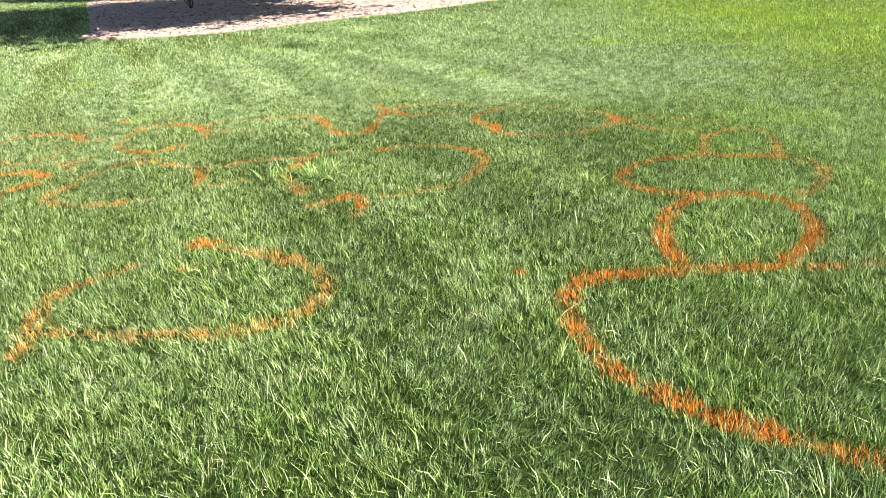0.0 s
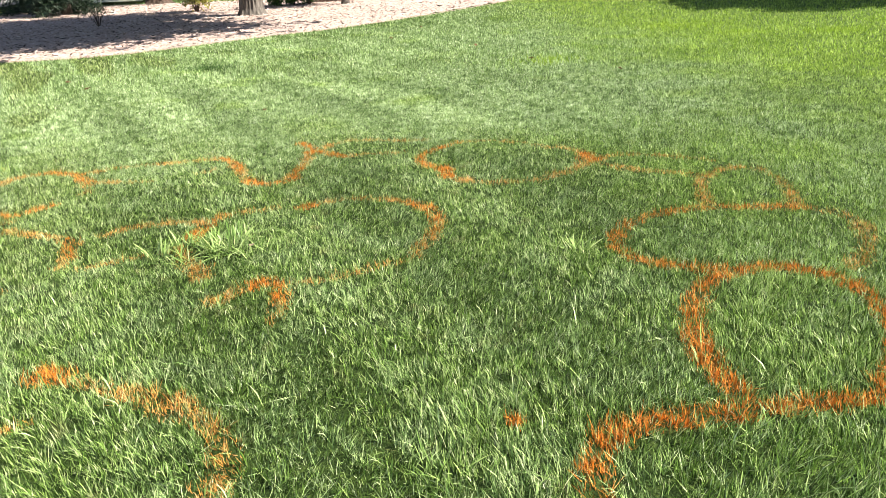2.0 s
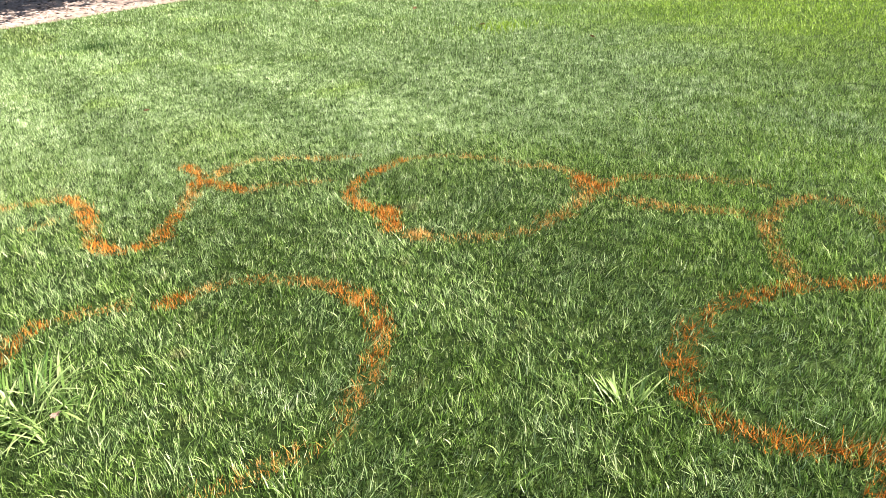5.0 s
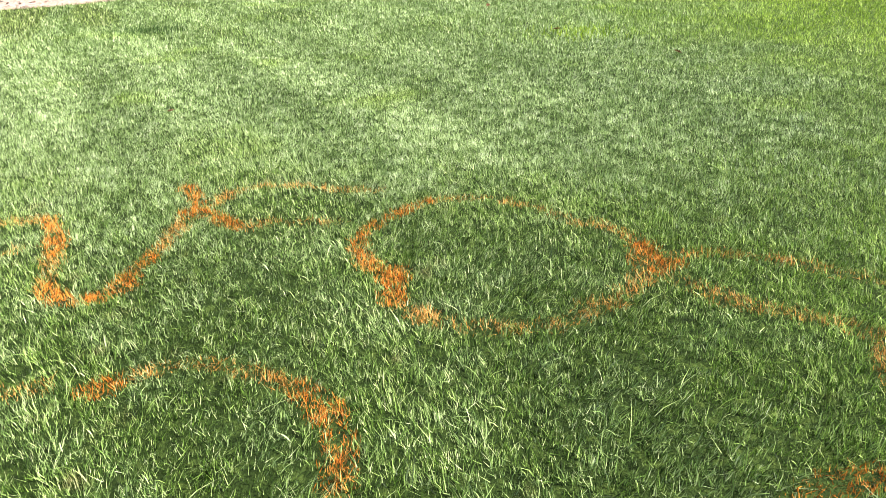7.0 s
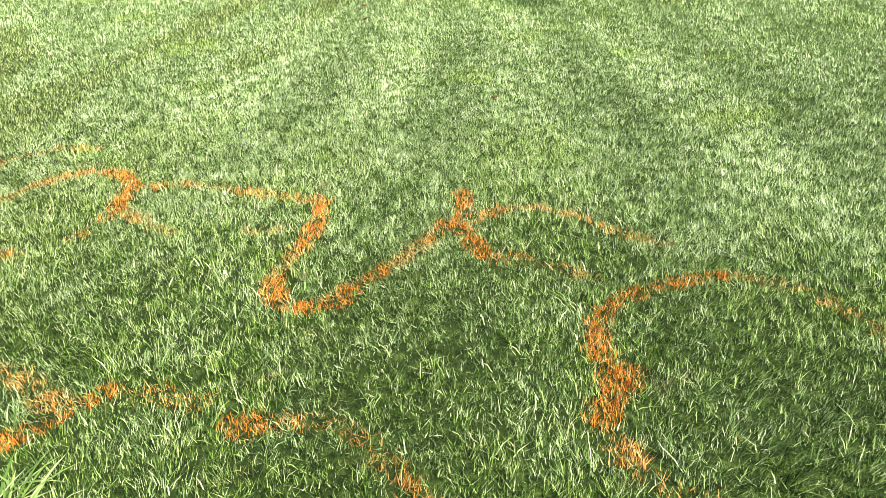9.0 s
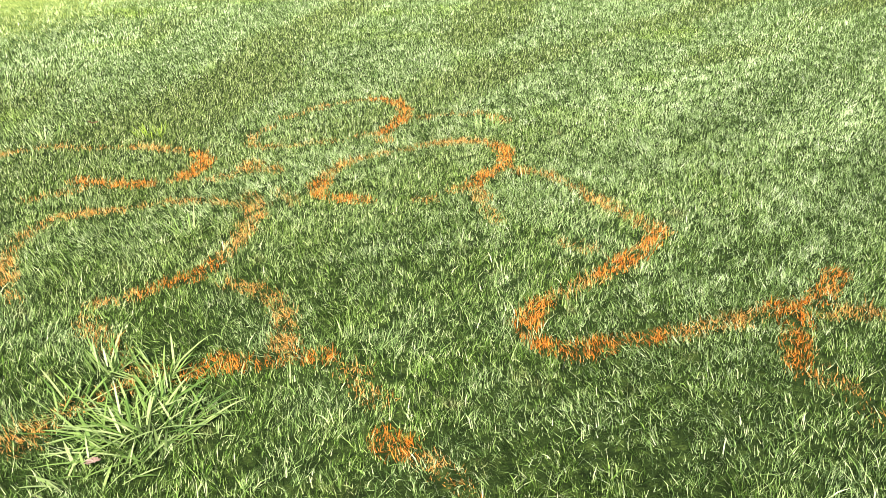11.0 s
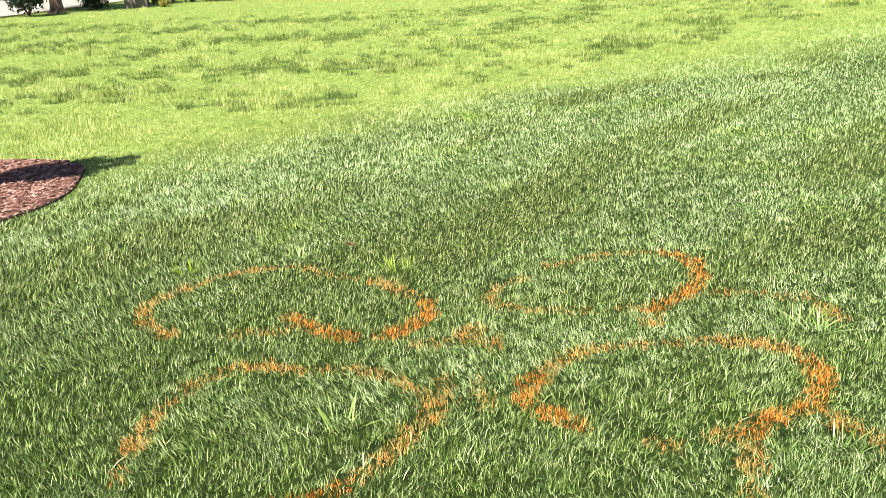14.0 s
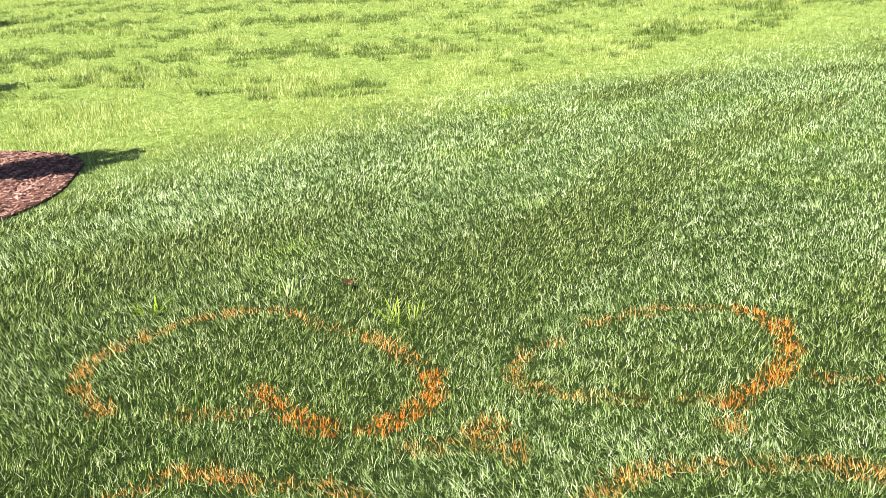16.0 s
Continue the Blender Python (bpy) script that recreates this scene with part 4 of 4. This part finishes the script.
def tree(x, y, trunk_r, height, crown_r, crown_z, seed, label, trunk_mat=bark, leaf=leaf_mat, leaves=5200, leaf_size=0.2, shift=(0, 0)):
    rng = np.random.default_rng(seed)
    rnd = random.Random(seed)
    root = thing("tree", label, "tree", at=(x, y, ground_z(x, y) - 0.03))
    bm = bmesh.new()
    fork = crown_z * 0.62
    zs = (0, 0.12, 0.3, 0.7, fork * 0.5, fork, crown_z)
    rs = (1.45, 1.22, 1.08, 1.0, 0.9, 0.8, 0.45)
    pts = [(shift[0] * (z / crown_z) ** 2 * 0.4, shift[1] * (z / crown_z) ** 2 * 0.4, z) for z in zs]
    ridged_trunk(bm, pts, [trunk_r * r for r in rs], seed)
    part("trunk", bm, trunk_mat, root)
    tips = []
    for i in range(8):
        a = i * math.tau / 8 + rnd.uniform(-0.3, 0.3)
        reach = crown_r * rnd.uniform(0.55, 0.8)
        z0 = fork * rnd.uniform(0.85, 1.15)
        tip = Vector((shift[0] + math.cos(a) * reach, shift[1] + math.sin(a) * reach, crown_z + rnd.uniform(-0.25, 0.5) * (height - crown_z)))
        start = Vector((pts[5][0], pts[5][1], z0))
        mid = start.lerp(tip, 0.5) + Vector((0, 0, 0.12 * reach))
        bm = bmesh.new()
        tube(bm, [start, start.lerp(mid, 0.6), mid, mid.lerp(tip, 0.6), tip], [trunk_r * k for k in (0.42, 0.33, 0.25, 0.15, 0.04)], 7, 0.05, seed + i)
        part("limb", bm, trunk_mat, root)
        tips += [tip, mid]
    hubs = [np.array(t) for t in tips]
    for _ in range(46):
        u = rng.normal(size=3)
        u /= np.linalg.norm(u)
        r = rng.uniform(0.45, 1.0)
        hubs.append(np.array((shift[0], shift[1], crown_z + 0.15 * (height - crown_z))) + u * r * np.array((crown_r, crown_r, (height - crown_z) * 0.85)))
    hubs = np.array(hubs)
    pick = hubs[rng.integers(0, len(hubs), leaves)]
    c = pick + rng.normal(size=(leaves, 3)) * np.array((1, 1, 0.6)) * crown_r * 0.16
    part_mesh("crown", leaf_mesh("crown", c, np.full(leaves, leaf_size), leaf, rng), root)
    return root


def conifer(x, y, r, height, seed, label, low=0.15):
    rng = np.random.default_rng(seed)
    root = thing("evergreen_tree", label, "evergreen", at=(x, y, ground_z(x, y) - 0.03))
    bm = bmesh.new()
    tube(bm, [(0, 0, 0), (0, 0, 0.3), (0, 0, height * 0.5), (0, 0, height * 0.97)], [r * 0.16, r * 0.12, r * 0.08, 0.01], 10, 0.05, seed)
    part("trunk", bm, dark_bark, root)
    cs = []
    for _ in range(230):
        t = rng.uniform(0, 1) ** 1.3
        z = low + t * (height - low)
        reach = r * (1 - t) ** 0.8 * rng.uniform(0.7, 1.1) + 0.08
        a = rng.uniform(0, math.tau)
        k = rng.uniform(0.1, 1, 90)
        p = np.stack([np.cos(a) * reach * k, np.sin(a) * reach * k, z - 0.28 * reach * k ** 1.5], 1)
        cs.append(p + rng.normal(0, 0.09 * r, (90, 3)) * np.array((1, 1, 0.5)))
    c = np.concatenate(cs)
    c[:, 2] = np.maximum(c[:, 2], 0.05)
    part_mesh("crown", leaf_mesh("crown", c, np.full(len(c), 0.11), needle_mat, rng, 0.2), root)
    return root


def shrub(x, y, r, height, seed, label, leaf=leaf_mat, leaves=2200, leaf_size=0.06, stems=7, bare=False):
    rng = np.random.default_rng(seed)
    root = thing("shrub", label, "shrub", at=(x, y, ground_z(x, y) - 0.02))
    ends = []
    for i in range(stems):
        a = i * math.tau / stems + rng.uniform(-0.3, 0.3)
        e = Vector((math.cos(a) * r * 0.7, math.sin(a) * r * 0.7, height * rng.uniform(0.6, 0.95)))
        bm = bmesh.new()
        tube(bm, [(0, 0, 0), e * 0.35 + Vector((0, 0, 0.1)), e * 0.7, e], [0.014, 0.011, 0.008, 0.003] if bare else [0.028, 0.02, 0.013, 0.004], 6, 0.05, seed + i)
        if bare:
            for k in range(4):
                b0 = e * (0.4 + 0.13 * k)
                tube(bm, [b0, b0 + Vector((rng.uniform(-0.2, 0.2), rng.uniform(-0.2, 0.2), 0.22))], [0.008, 0.002], 4)
        part("stem", bm, dark_bark, root)
        ends.append(np.array(e))
    if not bare:
        hubs = [e * rng.uniform(0.5, 1.0) for e in ends for _ in range(3)]
        for _ in range(30):
            u = rng.normal(size=3)
            u /= np.linalg.norm(u)
            hubs.append(np.array((0, 0, height * 0.52)) + u * rng.uniform(0.4, 0.9) * np.array((r, r, height * 0.5)))
        hubs = np.array(hubs)
        c = hubs[rng.integers(0, len(hubs), leaves)] + rng.normal(size=(leaves, 3)) * r * 0.16
        c[:, 2] = np.maximum(c[:, 2], 0.03)
        part_mesh("foliage", leaf_mesh("foliage", c, np.full(leaves, leaf_size), leaf, rng), root)
    return root


# Crown is out of view, shifted and thickened to throw shade over the bed.
tree(-3.95, 27.5, 0.37, 11.5, 6.0, 6.4, 11, "large shade tree with ridged grey bark in a mulch bed", leaves=15000, leaf_size=0.3, shift=(0.2, -4.6))
tree(-9.3, 36.6, 0.45, 12, 5.0, 7.0, 12, "dark-trunked tree at the back of the mulch bed", dark_bark, leaves=6000, leaf_size=0.25)
conifer(-11.5, 31.9, 1.55, 8.5, 13, "dark dense evergreen with branches down to the mulch")
conifer(-13.6, 34.3, 1.6, 8.0, 14, "dark dense evergreen behind the mulch bed")
shrub(-6.3, 30.1, 0.75, 1.5, 15, "golden-green leafy shrub in the mulch bed", gold_mat, 2400, 0.06)
shrub(-8.4, 25.8, 0.45, 0.9, 16, "small bare twiggy shrub in shaded mulch", bare=True)
tree(-0.9, 30.0, 0.13, 4.5, 1.3, 2.8, 17, "young slender tree in the mulch bed", bark, leaves=1500, leaf_size=0.12)
for i, (hx, hy) in enumerate(((-3.5, 31.0), (-2.9, 31.05), (-2.3, 31.1))):
    shrub(hx, hy, 0.5, 0.9, 20 + i, "low dark green shrub in front of a fence", leaf_mat, 1500, 0.06)
# Trees added out of view to cast the shade on the lawn's right side.
tree(17.0, 20.3, 0.3, 8, 3.2, 4.7, 30, "unseen round tree added to shade the edge of the lawn", leaves=11000, leaf_size=0.28)
tree(18.5, 26.5, 0.3, 8, 3.2, 4.7, 31, "unseen round tree added to shade the edge of the lawn", leaves=6000, leaf_size=0.22)
# Added out of view; high crown shaped so its shadow falls across the bed.
tree(-6.6, 0.2, 0.05, 2.7, 0.55, 1.75, 32, "unseen small leafy tree added to shade the red bark mulch bed", leaves=3600, leaf_size=0.07)
# Two shrubs added beyond the left edge of view for their cast shadows.
shrub(-12.8, -5.0, 0.9, 1.6, 33, "unseen rounded green shrub added to shade the meadow", leaf_mat, 3000, 0.08)
shrub(-24.4, -13.7, 1.1, 2.0, 34, "unseen rounded green shrub added to shade the meadow", leaf_mat, 3000, 0.09)
shrub(-41.2, -20.4, 1.3, 2.4, 35, "dark glossy evergreen shrub at the far lawn edge", needle_mat, 3500, 0.11)
tree(-44.0, -20.4, 0.33, 9, 3.6, 5.0, 36, "dark-trunked tree behind an evergreen shrub", dark_bark, leaves=5000, leaf_size=0.25)
shrub(-46.3, -19.2, 1.1, 2.0, 37, "dark reddish shrub at the far lawn edge", needle_mat, 2500, 0.1)
for i in range(7):
    shrub(-50.8 - 0.15 * i, -17.6 + 1.25 * i, 0.9, 1.5, 40 + i, "clipped dark green hedge shrub beyond the meadow", leaf_mat, 1600, 0.1)


# ---- fence, box, drive and house ----
def fence(x, y, length, height, turn, label):
    root = thing("fence", label, "fence", at=(x, y, ground_z(x, y) - 0.05))
    root.rotation_euler = (0, 0, radians(turn))
    for i in range(int(length / 2.4) + 1):
        bm = bmesh.new()
        box(bm, i * 2.4 - 0.05, 0.03, 0, i * 2.4 + 0.05, 0.13, height + 0.05)
        part("post", bm, boards, root)
    for z in (0.3, height - 0.3):
        bm = bmesh.new()
        box(bm, 0, 0.0, z, length, 0.03, z + 0.09)
        part("rail", bm, boards, root)
    bm = bmesh.new()
    box(bm, 0, -0.022, 0.04, 0.135, -0.001, height)
    bmesh.ops.bevel(bm, geom=bm.edges[:], offset=0.004, segments=1)
    first = part("board", bm, boards, root)
    for i in range(1, int(length / 0.15)):
        b = new("board", first.data)
        b.parent = root
        b.location = (i * 0.15, 0, random.uniform(-0.02, 0.02))


fence(-2.3, 31.7, 10.5, 1.8, 3, "dark wooden board fence behind the mulch bed")


def crate(x, y, w, d, h, label, turn=0):
    root = thing("wooden_box", label, "wooden box", at=(x, y, ground_z(x, y) - 0.06))
    root.rotation_euler = (0, 0, radians(turn))
    n = max(3, int(w / 0.15))
    for sx, sy, length, vertical in ((0, -d / 2, w, False), (0, d / 2, w, False), (-w / 2, 0, d, True), (w / 2, 0, d, True)):
        for i in range(max(3, int(length / 0.16))):
            k = (i + 0.5) / max(3, int(length / 0.16)) - 0.5
            bm = bmesh.new()
            half = length / max(3, int(length / 0.16)) / 2 - 0.006
            if vertical:
                box(bm, sx - 0.012, k * length - half, 0, sx + 0.012, k * length + half, h)
            else:
                box(bm, k * length - half, sy - 0.012, 0, k * length + half, sy + 0.012, h)
            part("plank", bm, old_wood, root)
    bm = bmesh.new()
    box(bm, -w / 2 - 0.03, -d / 2 - 0.03, h + 0.002, w / 2 + 0.03, d / 2 + 0.03, h + 0.03)
    part("lid", bm, old_wood, root)


crate(-46.9, -16.9, 1.3, 1.3, 1.5, "weathered grey wooden box beyond the meadow", 20)
shrub(-46.6, -15.0, 0.4, 0.55, 60, "small brown shrub at the far lawn edge", gold_mat, 700, 0.06)


def slab(name, pts, lift, material, label, category):
    bm = bmesh.new()
    n = 26
    rows = []
    (ax, ay), (bx, by), (cx, cy), (dx, dy) = pts
    for i in range(n + 1):
        t = i / n
        rows.append([])
        for j in range(7):
            s = j / 6
            x = (ax * (1 - t) + bx * t) * (1 - s) + (dx * (1 - t) + cx * t) * s
            y = (ay * (1 - t) + by * t) * (1 - s) + (dy * (1 - t) + cy * t) * s
            rows[-1].append(bm.verts.new((x, y, ground_z(x, y) + lift)))
    for a, b in zip(rows, rows[1:]):
        for j in range(6):
            bm.faces.new((a[j], b[j], b[j + 1], a[j + 1]))
    bmesh.ops.solidify(bm, geom=bm.faces[:], thickness=0.1)
    me = bpy.data.meshes.new(name)
    bm.to_mesh(me)
    bm.free()
    me.materials.append(material)
    tagged(new(name, me), label, category, kind="structure")


slab("pavement", [(-40.5, -21.5), (-60, -21.5), (-60, -60), (-40.5, -60)], 0.1, concrete, "pale sunlit concrete drive beyond the meadow", "driveway")
slab("road", [(-32, 40), (-10.5, 38.2), (-10.5, 42), (-32, 45)], 0.12, concrete, "pale concrete path behind the evergreens", "path")


def house(x, y, w, d, h, turn, label):
    root = thing("house", label, "house", at=(x, y, ground_z(x, y) - 0.2))
    root.rotation_euler = (0, 0, radians(turn))
    bm = bmesh.new()
    box(bm, -w / 2, -d / 2, 0, w / 2, d / 2, h)
    part("wall", bm, siding, root)
    bm = bmesh.new()
    e = 0.5
    v = [bm.verts.new(p) for p in ((-w / 2 - e, -d / 2 - e, h + 0.003), (w / 2 + e, -d / 2 - e, h + 0.003), (w / 2 + e, d / 2 + e, h + 0.003), (-w / 2 - e, d / 2 + e, h + 0.003), (-w / 2 - e, 0, h + d * 0.35), (w / 2 + e, 0, h + d * 0.35))]
    for f in ((0, 1, 5, 4), (2, 3, 4, 5), (1, 2, 5), (3, 0, 4), (3, 2, 1, 0)):
        bm.faces.new([v[i] for i in f])
    part("roof", bm, shingle, root)
    for k in range(int(w / 2.6)):
        cx = -w / 2 + 1.5 + k * 2.6
        for z in ([1.0] if h < 4 else [1.0, 3.7]):
            bm = bmesh.new()
            for x0, x1, z0, z1 in ((-0.55, -0.47, 0, 1.4), (0.47, 0.55, 0, 1.4), (-0.47, 0.47, 0, 0.08), (-0.47, 0.47, 1.32, 1.4), (-0.47, 0.47, 0.68, 0.73)):
                box(bm, cx + x0, -d / 2 - 0.05, z + z0, cx + x1, -d / 2 + 0.02, z + z1)
            win = part("window", bm, siding, root)
            bm = bmesh.new()
            box(bm, cx - 0.47, -d / 2 - 0.02, z + 0.08, cx + 0.47, -d / 2 - 0.004, z + 1.32)
            part("pane", bm, glass, win)


house(-25.5, 48, 12, 8, 5.6, 12, "white two-storey house far behind the trees")
